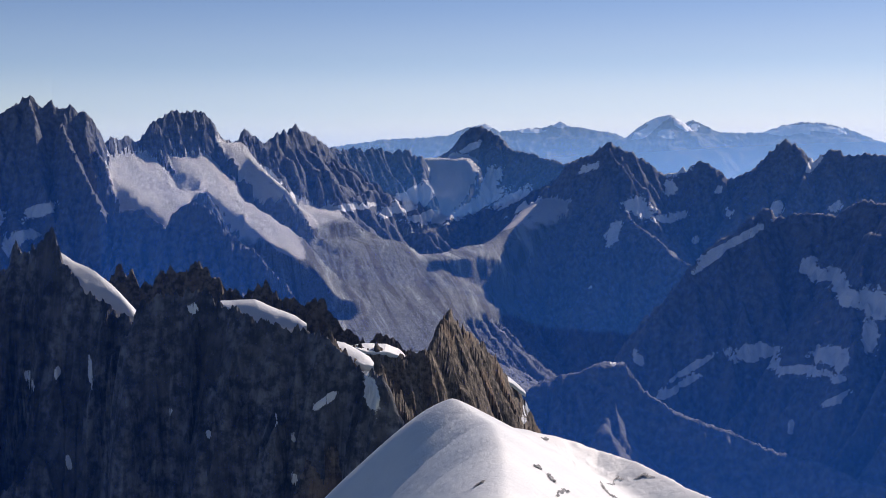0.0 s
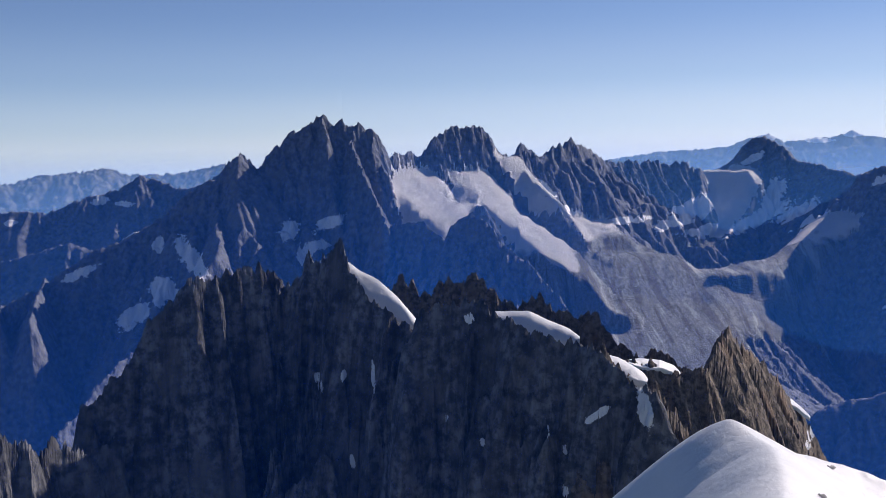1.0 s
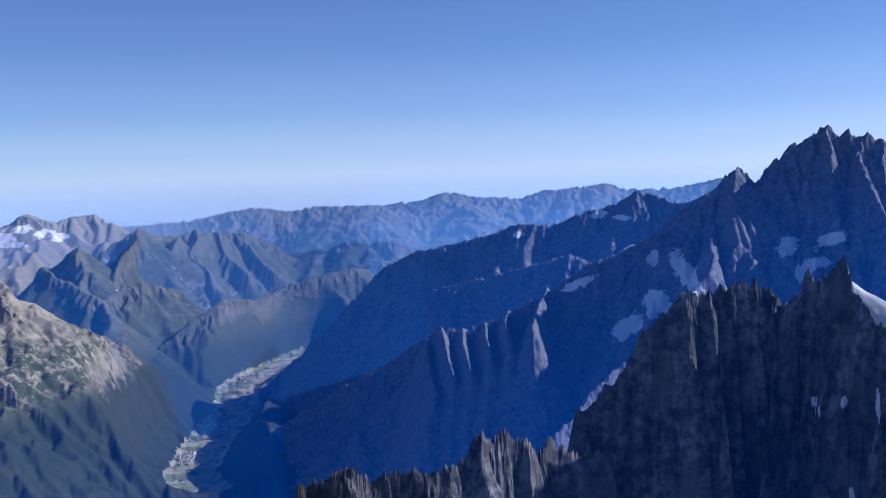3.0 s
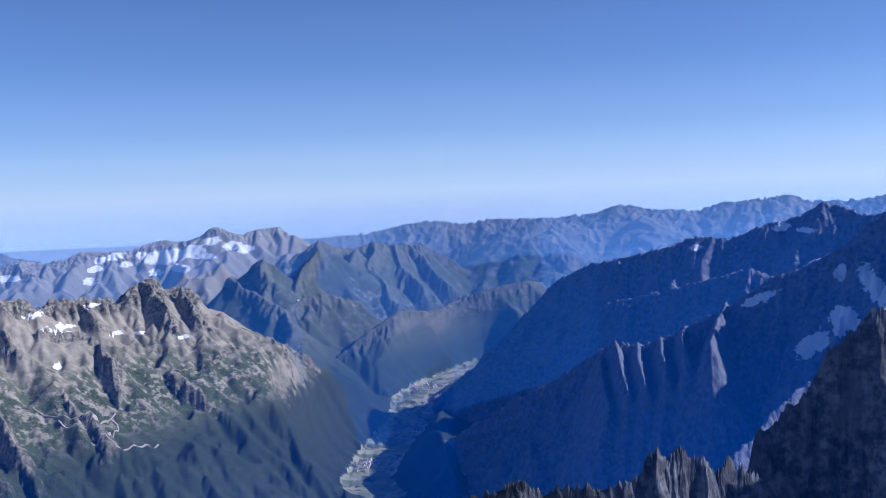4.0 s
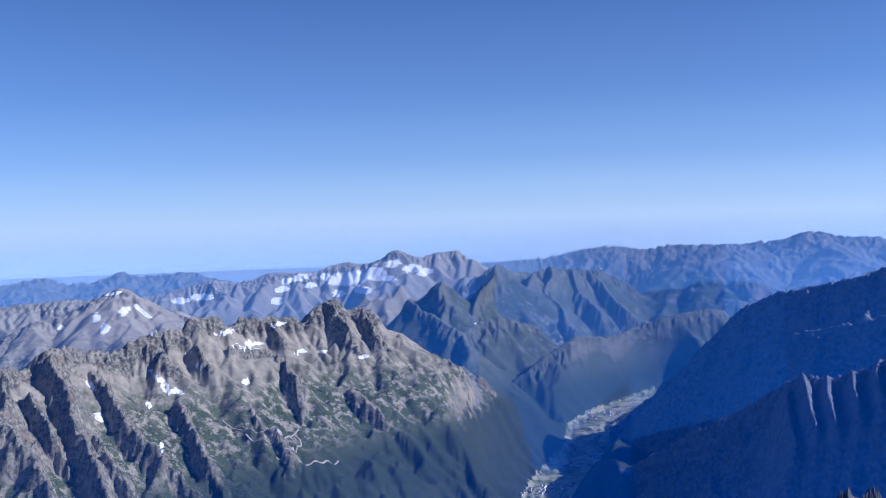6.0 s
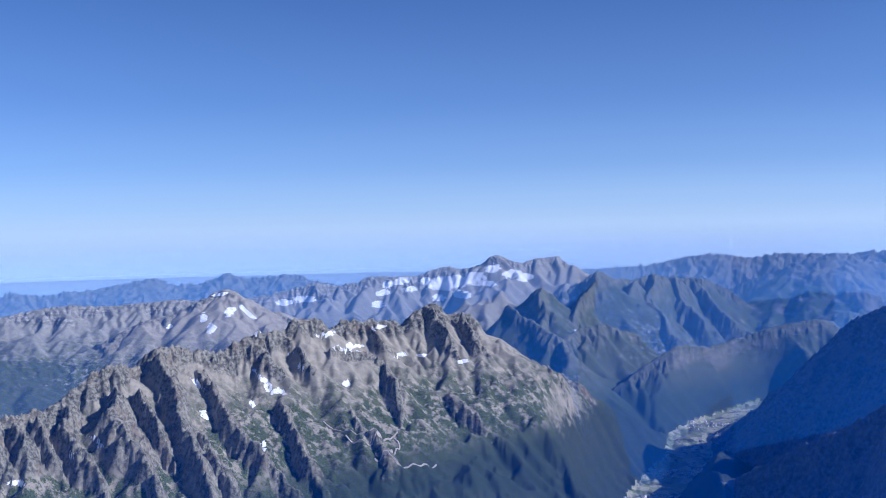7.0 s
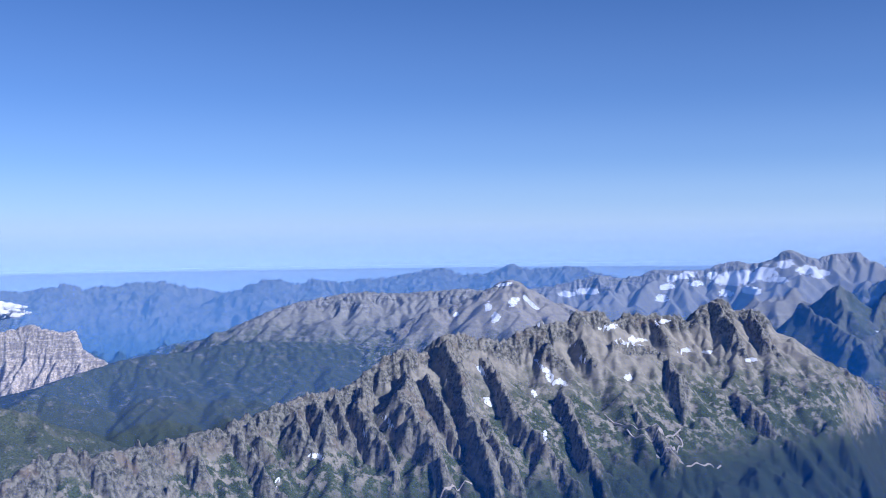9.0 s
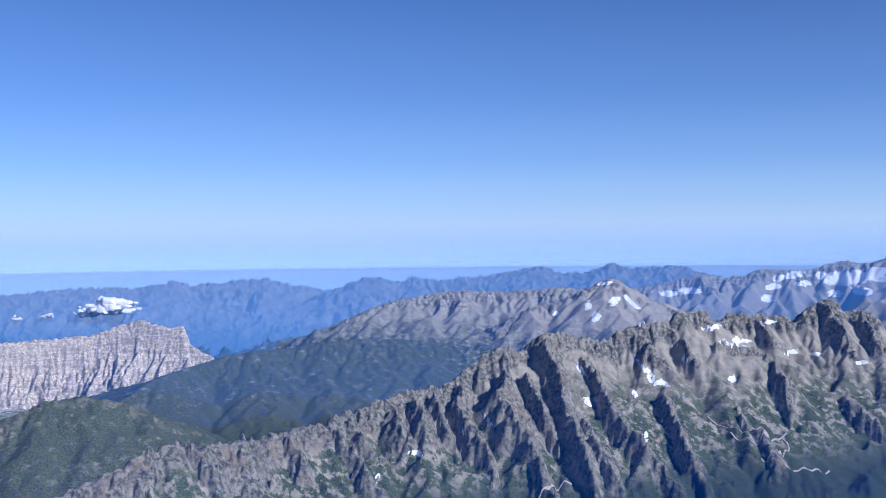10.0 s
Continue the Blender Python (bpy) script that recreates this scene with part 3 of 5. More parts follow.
# ---- lasting snow: x, y, z of each patch, half its width and height, lean in degrees ----
SNOWFIELDS = {
    'wall_patches': [(-161, 404, 676, 1.8, 3.7, 20), (-147, 397, 679, 1.1, 2.7, -20), (-133, 393, 681, 0.9, 4.8, 0), (-91, 381, 706, 2.1, 1.7, 0), (-24, 347, 682, 2.6, 6.6, 15), (-41, 355, 678, 5.3, 1.5, 35), (-100, 378, 669, 1.5, 1.2, 0), (-82, 361, 665, 1.0, 1.4, 30), (-141, 389, 646, 1.3, 3.5, 10), (45, 563, 623, 2.7, 2.7, 0), (-52, 357, 666, 1.0, 1.5, 30), (-57, 352, 671, 0.8, 0.8, 0), (-51, 351, 652, 1.1, 1.9, 0)],
    'needle_fields': [(-492, 1698, 709, 37.5, 21.1, -25), (-427, 1640, 664, 27.0, 13.5, -30), (-338, 1714, 654, 37.1, 11.1, -35), (-257, 1663, 608, 40.2, 9.4, -35), (-422, 1754, 704, 13.4, 11.5, -40), (-395, 1762, 699, 21.1, 10.1, -30), (-343, 1847, 730, 21.9, 6.0, -45), (-296, 1834, 700, 25.6, 5.9, -42), (-252, 1906, 651, 30.6, 6.1, -35), (-650, 1537, 651, 14.2, 14.6, -35), (-595, 1566, 661, 26.7, 9.3, 25), (-606, 1523, 627, 22.6, 7.8, 0), (-624, 1524, 614, 10.5, 13.1, 10)],
    'hill_patches': [(-1582, 151, 467, 6.7, 2.5, 0), (-1445, 18, 426, 4.6, 2.9, 0), (-1788, 464, 484, 7.8, 2.9, -30), (-1929, 575, 551, 8.5, 2.4, 0), (-1974, 864, 523, 11.4, 2.6, 0), (-2724, 699, 575, 29.9, 5.6, -40), (-2718, 653, 581, 14.8, 8.9, 20), (-2688, 596, 547, 10.2, 12.1, -50), (-2755, 591, 568, 9.0, 12.3, 10), (-2802, 646, 621, 22.9, 4.6, 10), (-2757, 505, 548, 8.9, 4.5, 0), (-1949, 520, 592, 8.6, 2.4, 0)],
    'basin_fields': [(26, 2255, 706, 14.4, 30.5, 35), (59, 2358, 740, 30.1, 7.5, 28), (98, 2273, 663, 41.1, 19.9, 60), (-43, 2158, 652, 57.3, 18.9, 20), (-86, 2092, 622, 44.4, 8.3, 5), (72, 2188, 627, 69.7, 13.9, 25), (139, 2166, 639, 46.1, 10.4, 30), (-165, 1967, 637, 46.1, 6.3, 0), (-19, 2021, 605, 64.4, 11.3, 5), (150, 1941, 632, 41.3, 7.0, 35), (268, 1966, 707, 21.1, 7.1, 25), (422, 1975, 669, 11.8, 16.1, 0), (347, 1891, 639, 26.5, 18.4, -20), (408, 1903, 619, 31.0, 7.7, 0), (299, 1861, 598, 10.0, 22.5, -30), (230, 1670, 522, 9.8, 10.7, 0), (450, 1892, 580, 9.3, 6.2, 0), (508, 1958, 665, 8.6, 6.4, 0)],
    'shaded_fields': [(655, 1889, 715, 8.5, 19.1, -35), (570, 1815, 641, 10.1, 14.1, 0), (662, 1803, 642, 14.3, 7.1, 25), (503, 1871, 627, 10.3, 5.1, 0), (438, 1992, 702, 26.0, 7.6, 10)],
    'buttress_fields': [(385, 1402, 626, 46.3, 5.4, 28), (350, 1392, 603, 30.5, 6.1, 40), (472, 1347, 594, 18.2, 10.6, -30), (466, 1234, 588, 21.0, 9.8, -20), (472, 1150, 582, 19.8, 17.2, -20), (382, 1300, 497, 28.8, 10.1, 5), (289, 1291, 454, 28.1, 4.2, 28), (275, 1289, 448, 9.8, 5.6, 0), (390, 1176, 502, 52.6, 5.3, 10), (420, 1137, 525, 25.7, 9.0, 10), (455, 1121, 551, 9.0, 15.4, 0), (406, 1080, 491, 18.4, 3.7, 30), (313, 1306, 479, 35.6, 4.3, 30), (245, 1319, 485, 10.0, 5.7, -40), (174, 1079, 535, 3.5, 2.3, 0), (371, 1113, 454, 3.7, 6.2, 0)],
    'montets_fields': [(-1010, 1685, 638, 37.5, 6.3, 25), (-849, 1485, 631, 9.1, 12.7, 0), (-969, 1452, 589, 33.4, 6.5, 25), (-1231, 1926, 681, 17.0, 8.5, 10), (-772, 1445, 614, 13.9, 34.8, 35), (-807, 1418, 569, 20.8, 17.3, 40), (-838, 1385, 534, 30.9, 12.0, 35), (-1161, 1905, 674, 18.9, 5.9, 0), (-1371, 1829, 642, 12.1, 6.1, 0)],
    'range_patches': [(-1963, 706, 552, 31.0, 4.2, -8), (-1969, 667, 580, 14.3, 4.1, 0), (-1963, 646, 578, 9.9, 4.1, 0), (-2021, 789, 581, 16.1, 3.5, 0), (-1975, 816, 528, 14.7, 3.4, 0), (-1940, 939, 511, 10.3, 3.4, 0), (-1849, 498, 519, 18.3, 4.6, -35), (-1823, 513, 499, 22.1, 3.8, -10), (-1872, 579, 529, 13.5, 3.9, -30), (-1826, 648, 500, 7.2, 5.4, 0), (-1783, 370, 525, 13.5, 3.6, -40), (-1700, 363, 487, 9.2, 3.5, -40), (-1667, 448, 438, 7.3, 2.7, 0), (-1625, 188, 479, 11.3, 3.3, -35), (-1535, 72, 447, 17.9, 3.1, -10)],
    'summit_fields': [(-3135, 981, 578, 32.1, 9.9, 0), (-3131, 920, 569, 27.9, 9.9, 0), (-3044, 1186, 559, 19.9, 9.9, 0), (-3016, 1411, 616, 73.1, 20.1, 5), (-2980, 1486, 630, 32.5, 20.1, 10), (-3010, 1378, 572, 20.2, 10.1, 0), (-3071, 1364, 623, 20.5, 10.3, 10), (-3087, 1287, 624, 32.7, 10.1, 10), (-3078, 1218, 591, 20.2, 10.1, 0), (-2961, 1546, 658, 24.5, 12.5, 10), (-2928, 1505, 614, 28.2, 9.9, 0), (-2668, 1663, 483, 28.7, 9.5, 0), (-2925, 1592, 641, 28.4, 12.5, 0), (-2935, 1645, 628, 24.6, 10.3, 0), (-2953, 1430, 584, 28.1, 9.9, 0), (-3045, 1297, 599, 24.3, 7.6, 0), (-3085, 1239, 613, 16.2, 10.1, 0)],
    'far_fields': [(834, 4152, 824, 54.0, 18.0, 25), (913, 4110, 806, 44.7, 17.9, -35), (773, 4114, 775, 53.3, 15.6, 30), (845, 4045, 766, 30.7, 19.7, 0), (1447, 4314, 789, 120.8, 14.5, 0), (1381, 4317, 773, 96.2, 12.0, 0), (1550, 4283, 782, 72.5, 12.1, -10), (177, 4525, 803, 33.6, 14.4, 0), (493, 4492, 809, 38.4, 14.4, 0), (1036, 4422, 795, 24.1, 19.3, 0), (372, 4517, 785, 57.7, 9.6, 0)],
}

# ---- relief: one height for every place, from the ridge lines, their ribs and rock noise ----
def lattice(ix, iy, seed):
    h = (ix * 374761393 + iy * 668265263 + seed * 1442695041) & 0xFFFFFFFF
    h = ((h ^ (h >> 13)) * 1274126177) & 0xFFFFFFFF
    return ((h ^ (h >> 16)) & 0xFFFF) / 65535.0 * 2.0 - 1.0


def value_noise(x, y, seed=0):
    fx, fy = np.floor(x), np.floor(y)
    ix, iy = fx.astype(np.int64), fy.astype(np.int64)
    u, v = x - fx, y - fy
    u, v = u * u * (3 - 2 * u), v * v * (3 - 2 * v)
    a = lattice(ix, iy, seed) * (1 - u) + lattice(ix + 1, iy, seed) * u
    b = lattice(ix, iy + 1, seed) * (1 - u) + lattice(ix + 1, iy + 1, seed) * u
    return a * (1 - v) + b * v


def fractal(x, y, size, octaves, seed=0, gain=0.5, ridged=False):
    total, amount, weight = np.zeros_like(x), 0.0, 1.0
    for k in range(octaves):
        c, s = math.cos(0.7 * k), math.sin(0.7 * k)
        value = value_noise((c * x - s * y) / size + 13.7 * k, (s * x + c * y) / size - 7.1 * k, seed + k)
        total += weight * ((1 - 2 * np.abs(value)) if ridged else value)
        amount += weight
        weight *= gain
        size *= 0.5
    return total / amount


# the manner of each massif: steepness, rib spacing, rib depth, crest roughness, surface roughness (metres), object, snow line
#                 slope  ribs  depth  crest rough
MANNERS = {
    "plan_wall": (3.2, 20.0, 1.5, 3.0, 3.0, "granite_wall"),
    "plan_buttress": (2.6, 12.0, 1.1, 4.0, 4.0, "granite_buttress"),
    "envers_crest": (3.6, 8.0, 0.7, 7.0, 3.5, "granite_pinnacles"),
    "envers_tower": (2.2, 11.0, 0.7, 4.0, 5.0, "granite_tower"),
    "verte": (1.8, 44.0, 0.75, 14.0, 10.0, "needle_massif"),
    "verte_sw": (1.9, 34.0, 0.4, 7.0, 8.0, "needle_massif"),
    "droites": (1.75, 38.0, 0.75, 14.0, 10.0, "needle_massif"),
    "droites_rib": (1.7, 30.0, 0.4, 5.0, 8.0, "needle_massif"),
    "droites_rib2": (1.7, 30.0, 0.4, 5.0, 8.0, "needle_massif"),
    "courtes": (1.5, 38.0, 0.65, 13.0, 10.0, "saw_toothed_crest"),
    "triolet": (1.2, 50.0, 0.45, 5.0, 10.0, "saw_toothed_crest"),
    "talefre": (1.45, 60.0, 0.5, 7.0, 12.0, "shaded_peaks"),
    "leschaux": (1.45, 60.0, 0.5, 7.0, 12.0, "shaded_peaks"),
    "tacul_spur": (1.0, 60.0, 0.35, 3.0, 8.0, "glacier_wall"),
    "front_right": (1.4, 55.0, 0.5, 3.0, 14.0, "shaded_buttress"),
    "low_spur": (1.1, 50.0, 0.4, 3.0, 10.0, "dark_shoulder"),
    "moine": (1.7, 30.0, 0.45, 5.0, 8.0, "pyramid_peak"),
    "dru_ridge": (1.3, 44.0, 0.5, 5.0, 10.0, "ribbed_ridge"),
    "dru_spur": (1.3, 46.0, 0.4, 5.0, 10.0, "ribbed_ridge"),
    "dru_rib": (2.2, 14.0, 0.4, 4.0, 5.0, "ribbed_ridge"),
    "montets": (1.2, 60.0, 0.6, 6.0, 13.0, "wooded_ridge"),
    "montets_mid": (1.2, 50.0, 0.5, 5.0, 12.0, "wooded_ridge"),
    "posettes": (0.8, 60.0, 0.4, 3.0, 5.0, "valley_hill"),
    "posettes_spur": (0.95, 50.0, 0.45, 3.0, 6.0, "valley_hill"),
    "balme_knob": (0.5, 80.0, 0.4, 3.0, 10.0, "valley_hill"),
    "rouges": (0.9, 30.0, 0.5, 11.0, 6.0, "scree_range"),
    "rouges_mid": (0.9, 30.0, 0.55, 12.0, 6.0, "scree_range"),
    "rouges_low": (0.7, 40.0, 0.4, 4.0, 9.0, "scree_range"),
    "rouges_spur": (1.6, 17.0, 1.0, 9.0, 6.0, "scree_range"),
    "anterne": (0.36, 70.0, 0.4, 6.0, 5.0, "green_plateau"),
    "pormenaz": (0.6, 60.0, 0.5, 6.0, 14.0, "green_knoll"),
    "fiz": (2.6, 26.0, 0.3, 4.0, 9.0, "limestone_wall"),
    "limestone": (0.5, 45.0, 0.8, 8.0, 14.0, "pale_ridge"),
    "patch_hill": (0.6, 34.0, 1.0, 9.0, 13.0, "snow_patched_hill"),
    "back_left": (0.5, 60.0, 0.9, 18.0, 18.0, "far_foothills"),
    "back_mid": (0.55, 60.0, 0.9, 18.0, 18.0, "far_foothills"),
    "tenneverge": (0.75, 70.0, 0.7, 7.0, 17.0, "snowy_summit"),
    "emosson": (1.1, 60.0, 0.9, 8.0, 9.0, "green_spurs"),
    "emosson_spur": (0.95, 40.0, 0.7, 6.0, 8.0, "green_spurs"),
    "dark_lump": (0.65, 70.0, 0.7, 16.0, 12.0, "hazy_massif"),
    "far_a": (0.75, 60.0, 0.8, 14.0, 14.0, "far_range"),
    "far_b": (0.75, 60.0, 0.8, 14.0, 14.0, "far_range"),
    "far_c": (0.75, 60.0, 0.8, 14.0, 14.0, "far_range"),
    "combin": (0.9, 110.0, 0.45, 4.0, 16.0, "glaciated_pyramid"),
    "far_d": (0.75, 60.0, 0.8, 9.0, 14.0, "far_skyline"),
    "far_e": (0.75, 60.0, 0.8, 9.0, 14.0, "far_skyline"),
    "far_f": (0.75, 60.0, 0.8, 9.0, 14.0, "far_skyline"),
    "far_g": (0.75, 60.0, 0.8, 9.0, 14.0, "far_skyline"),
}
# how much gentler the lower slopes are, and how far under the crest they begin
FEET = {"glacier_wall": (1.0, 60.0), "shaded_peaks": (0.9, 60.0), "shaded_buttress": (0.9, 60.0), "wooded_ridge": (0.85, 70.0), "scree_range": (0.62, 60.0), "rouges_spur": (0.4, 46.0), "needle_massif": (0.8, 120.0), "granite_wall": (0.9, 150.0), "limestone_wall": (0.3, 80.0),
        "green_spurs": (0.85, 90.0), "valley_hill": (0.7, 60.0), "ribbed_ridge": (0.8, 70.0), "pale_ridge": (0.6, 60.0), "far_skyline": (0.6, 60.0)}
# valley floors: x, y, height, reach
FLOORS = [(0, 0, 520, 90), (-200, 500, 430, 200), (200, 500, 420, 250), (300, 1000, 340, 250), (-500, 1100, 380, 250),
          (-115, 1475, 512, 130), (-34, 1380, 440, 120), (-80, 1748, 556, 130), (-302, 1693, 600, 90), (-186, 1891, 604, 110),
          (66, 1899, 470, 120), (-497, 1688, 684, 70), (-420, 1760, 665, 70), (-252, 1934, 622, 90), (450, 1450, 370, 250),
          (-1000, 400, 215, 300), (-1300, 750, 212, 260), (-1789, 1228, 220, 180), (-1917, 1477, 244, 160),
          (-2092, 1707, 300, 150), (-2402, 1625, 320, 200), (-2600, 1500, 280, 250), (-2500, 400, 330, 300), (-2000, -250, 330, 250), (-3391, -865, 330, 500),
          (-3500, 900, 380, 400), (-3000, 2600, 330, 500), (0, 3400, 480, 500), (-1500, 3300, 420, 600), (900, 3300, 480, 600)]
VALLEY = [(-2194, 1972, 302), (-2129, 1756, 287), (-2054, 1594, 278), (-1915, 1479, 257), (-1803, 1312, 233), (-1690, 1190, 219), (-1540, 1120, 212)]
# tongues of ice: half width, then their middle line from the top down
ICE_TONGUES = [
    (44.0, [(-508, 1727, 724), (-465, 1682, 694), (-427, 1640, 666), (-410, 1617, 646)]),
    (30.0, [(-411, 1804, 722), (-371, 1761, 680), (-322, 1725, 647), (-268, 1679, 616), (-207, 1627, 585), (-144, 1553, 551)]),
    (18.0, [(-439, 1782, 726), (-421, 1750, 700), (-414, 1721, 678)]),
    (24.0, [(-362, 1870, 757), (-312, 1844, 710), (-244, 1844, 655), (-175, 1842, 615)]),
    (42.0, [(-219, 1887, 632), (-152, 1804, 585), (-73, 1758, 563), (21, 1780, 566), (100, 1847, 590), (175, 1942, 640)]),
    (75.0, [(-141, 1784, 587), (-110, 1676, 543), (-78, 1568, 515), (-54, 1469, 491), (-36, 1400, 474)]),
    (60.0, [(3, 2280, 717), (-21, 2235, 659), (-44, 2190, 604), (-66, 2149, 567)]),
]
ICE_STREAM = [(-115, 1475), (-34, 1380), (-80, 1748), (-302, 1693), (-186, 1891), (66, 1899), (-497, 1688), (-252, 1934), (-420, 1760)]
GROUPS = sorted({m[5] for m in MANNERS.values()}) + ["valley_floor", "glacier", "summit_rock", "far_plain"]


def floor_height(x, y):
    top, weight = np.zeros_like(x), np.zeros_like(x) + 1e-12
    for fx, fy, fz, reach in FLOORS:
        w = 1.0 / (0.25 + ((x - fx) ** 2 + (y - fy) ** 2) / reach ** 2) ** 2
        top += w * fz
        weight += w
    return top / weight


def relief(x, y, fine=True):
    """Height, the massif that makes it, and the depth under that massif's crest."""
    r = np.hypot(x, y)
    base = floor_height(x, y)
    if fine:
        base = base + fractal(x, y, 160.0, 5, 5) * 16.0
    # beyond 4.2 km the plain lifts to the far horizon, 1.85 degrees under the level
    far = np.clip((r - 3600.0) / 1150.0, 0, 1)
    base = base * (1 - far) + (EYE[2] - r * math.tan(radians(1.87)) + (r - 4850) * 0.02) * far
    height = base
    owner = np.full(x.shape, GROUPS.index("valley_floor"), np.int32)
    owner[r > 3300] = GROUPS.index("far_plain")
    owner[(x > -750) & (y > 550) & (y < 2600)] = GROUPS.index("shaded_peaks")
    for ix, iy in ICE_STREAM:
        owner[np.hypot(x - ix, y - iy) < (190 if iy > 1450 else 150)] = GROUPS.index("glacier")
    crest_z = base.copy()
    if fine:         # crevasses and ice blocks
        height = height + (owner == GROUPS.index("glacier")) * (fractal(x * 1.5, y, 30.0, 4, 81, 0.5, True) * 3.0)
    # the summit on which the camera stands
    summit = 764.0 - 2.4 * np.maximum(r - 1.2, 0) + (fractal(x, y, 6.0, 3, 9) * 2.0 if fine else 0)
    summit = np.where(r < 120, summit, -1e3)
    owner = np.where(summit > height, GROUPS.index("summit_rock"), owner)
    height = np.maximum(height, summit)
    warp_x = fractal(x, y, 90.0, 3, 21) if fine else np.zeros_like(x)
    warp_y = fractal(x, y, 90.0, 3, 31) if fine else np.zeros_like(x)
    for name, lines in RIDGES.items():
        slope, ribs, depth, crest, rough, group = MANNERS[name]
        for points in lines:
            p = np.array(points, float)
            reach = (p[:, 2].max() - 200.0) / slope * 1.5
            reach = min(reach, 1300.0)
            near = ((x > p[:, 0].min() - reach) & (x < p[:, 0].max() + reach) & (y > p[:, 1].min() - reach) & (y < p[:, 1].max() + reach))
            if not near.any():
                continue
            bend = min(ribs * 0.45, 26.0)
            qx, qy = x[near], y[near]
            if fine and "spur" in name:      # spurs wander
                qx, qy = qx + 26.0 * warp_x[near], qy + 26.0 * warp_y[near]
            best = np.full(qx.shape, -1e4)
            away = np.full(qx.shape, 1e4)
            foot_x, foot_y = np.zeros_like(qx), np.zeros_like(qx)
            for a, b in zip(p[:-1], p[1:]):
                ux, uy = b[0] - a[0], b[1] - a[1]
                length = math.hypot(ux, uy) + 1e-6
                t = np.clip(((qx - a[0]) * ux + (qy - a[1]) * uy) / length ** 2, 0, 1)
                cx, cy = a[0] + t * ux, a[1] + t * uy
                d = np.hypot(qx - cx, qy - cy)
                top = a[2] + t * (b[2] - a[2]) - slope * d
                better = top > best
                best = np.where(better, top, best)
                away = np.where(better, d, away)
                foot_x, foot_y = np.where(better, cx, foot_x), np.where(better, cy, foot_y)
            z_crest = best + slope * away
            foot, knee = FEET.get(name, FEET.get(group, (0.72, 50.0)))
            fall = np.minimum(away, away * foot + knee * (1 - foot) / slope)          # gentler towards the foot
            if fine:
                # ribs and gullies run down from the crest: noise drawn out along the fall
                wx, wy = warp_x[near] * bend * 2.0, warp_y[near] * bend * 2.0
                seed = 40 + len(name)
                draw = 0.28 if slope > 1.3 else 0.42
                wave = fractal(foot_x + draw * (qx - foot_x) + wx, foot_y + draw * (qy - foot_y) + wy, ribs, 3, seed, 0.5, True)
                small = fractal(foot_x + 0.42 * (qx - foot_x) + 0.4 * wx, foot_y + 0.42 * (qy - foot_y) + 0.4 * wy, ribs * 0.36, 3, seed + 9, 0.55, True)
                grow = away / (away + 0.35 * ribs)
                deep = 1.5 * ribs * away / (away + 1.5 * ribs)
                fall = fall + depth * deep * ((0.7 if slope > 2 else 0.15) - wave) + depth * 0.5 * ribs * grow * (0.1 - small) * 0.5
                jag = fractal(qx, qy, max(crest * 1.0, 2.2), 3, 60, 0.6, True)
                body = fractal(qx, qy, rough * 3.0, 4, 70, 0.5, True)
                h = (z_crest - slope * fall + crest * 1.2 * (jag - 0.3) * np.exp(-away / (crest * 1.0))
                     + rough * 0.6 * body * (away / (away + rough * 1.5)))
            else:
                h = z_crest - slope * fall
            old = height[near]
            win = h > old
            height[near] = np.where(win, h, old)
            owner[near] = np.where(win, GROUPS.index(group), owner[near])
            crest_z[near] = np.where(win, z_crest, crest_z[near])
    # tongues of ice fill the hollows between the walls
    ice = GROUPS.index("glacier")
    for wide, points in ICE_TONGUES:
        near = (np.abs(x - points[0][0]) < 700) & (np.abs(y - points[0][1]) < 800)
        if not near.any():
            continue
        qx, qy = x[near], y[near]
        if fine:
            qx, qy = qx + 14.0 * warp_x[near], qy + 14.0 * warp_y[near]
        best, level = np.full(qx.shape, 1e9), np.zeros_like(qx)
        for a, b in zip(points[:-1], points[1:]):
            ux, uy = b[0] - a[0], b[1] - a[1]
            t = np.clip(((qx - a[0]) * ux + (qy - a[1]) * uy) / (ux * ux + uy * uy), 0, 1)
            d = np.hypot(qx - a[0] - t * ux, qy - a[1] - t * uy)
            level = np.where(d < best, a[2] + t * (b[2] - a[2]), level)
            best = np.minimum(d, best)
        share = np.clip((1.5 - best / wide) / 0.5, 0, 1)
        share = share * share * (3 - 2 * share) * np.clip((60.0 - height[near] + level) / 32.0, 0, 1)
        if fine:
            level = level + fractal(qx, qy, 34.0, 5, 83, 0.6, True) * 4.5 * np.clip((level - 500.0) / 60.0, 0.35, 1.0)
        height[near] = height[near] * (1 - share) + level * share
        owner[near] = np.where(share > 0.5, ice, owner[near])
    # the river's valley, cut through the feet of the slopes
    for a, b in zip(VALLEY[:-1], VALLEY[1:]):
        ux, uy = b[0] - a[0], b[1] - a[1]
        t = np.clip(((x - a[0]) * ux + (y - a[1]) * uy) / (ux * ux + uy * uy), 0, 1)
        d = np.hypot(x - a[0] - t * ux, y - a[1] - t * uy)
        away = np.maximum(d - 42.0, 0)
        cut = a[2] + t * (b[2] - a[2]) + 0.8 * away + 1.2 * np.maximum(away - 45.0, 0) + (fractal(x, y, 44.0, 5, 3, 0.55, True) * (2.0 + 0.12 * np.minimum(away, 90.0)) if fine else 0)
        low = (cut < height) & (d < 420)
        owner = np.where(low & (d < 52), GROUPS.index("valley_floor"), owner)
        height = np.where(low, cut, height)
    return height, owner, crest_z


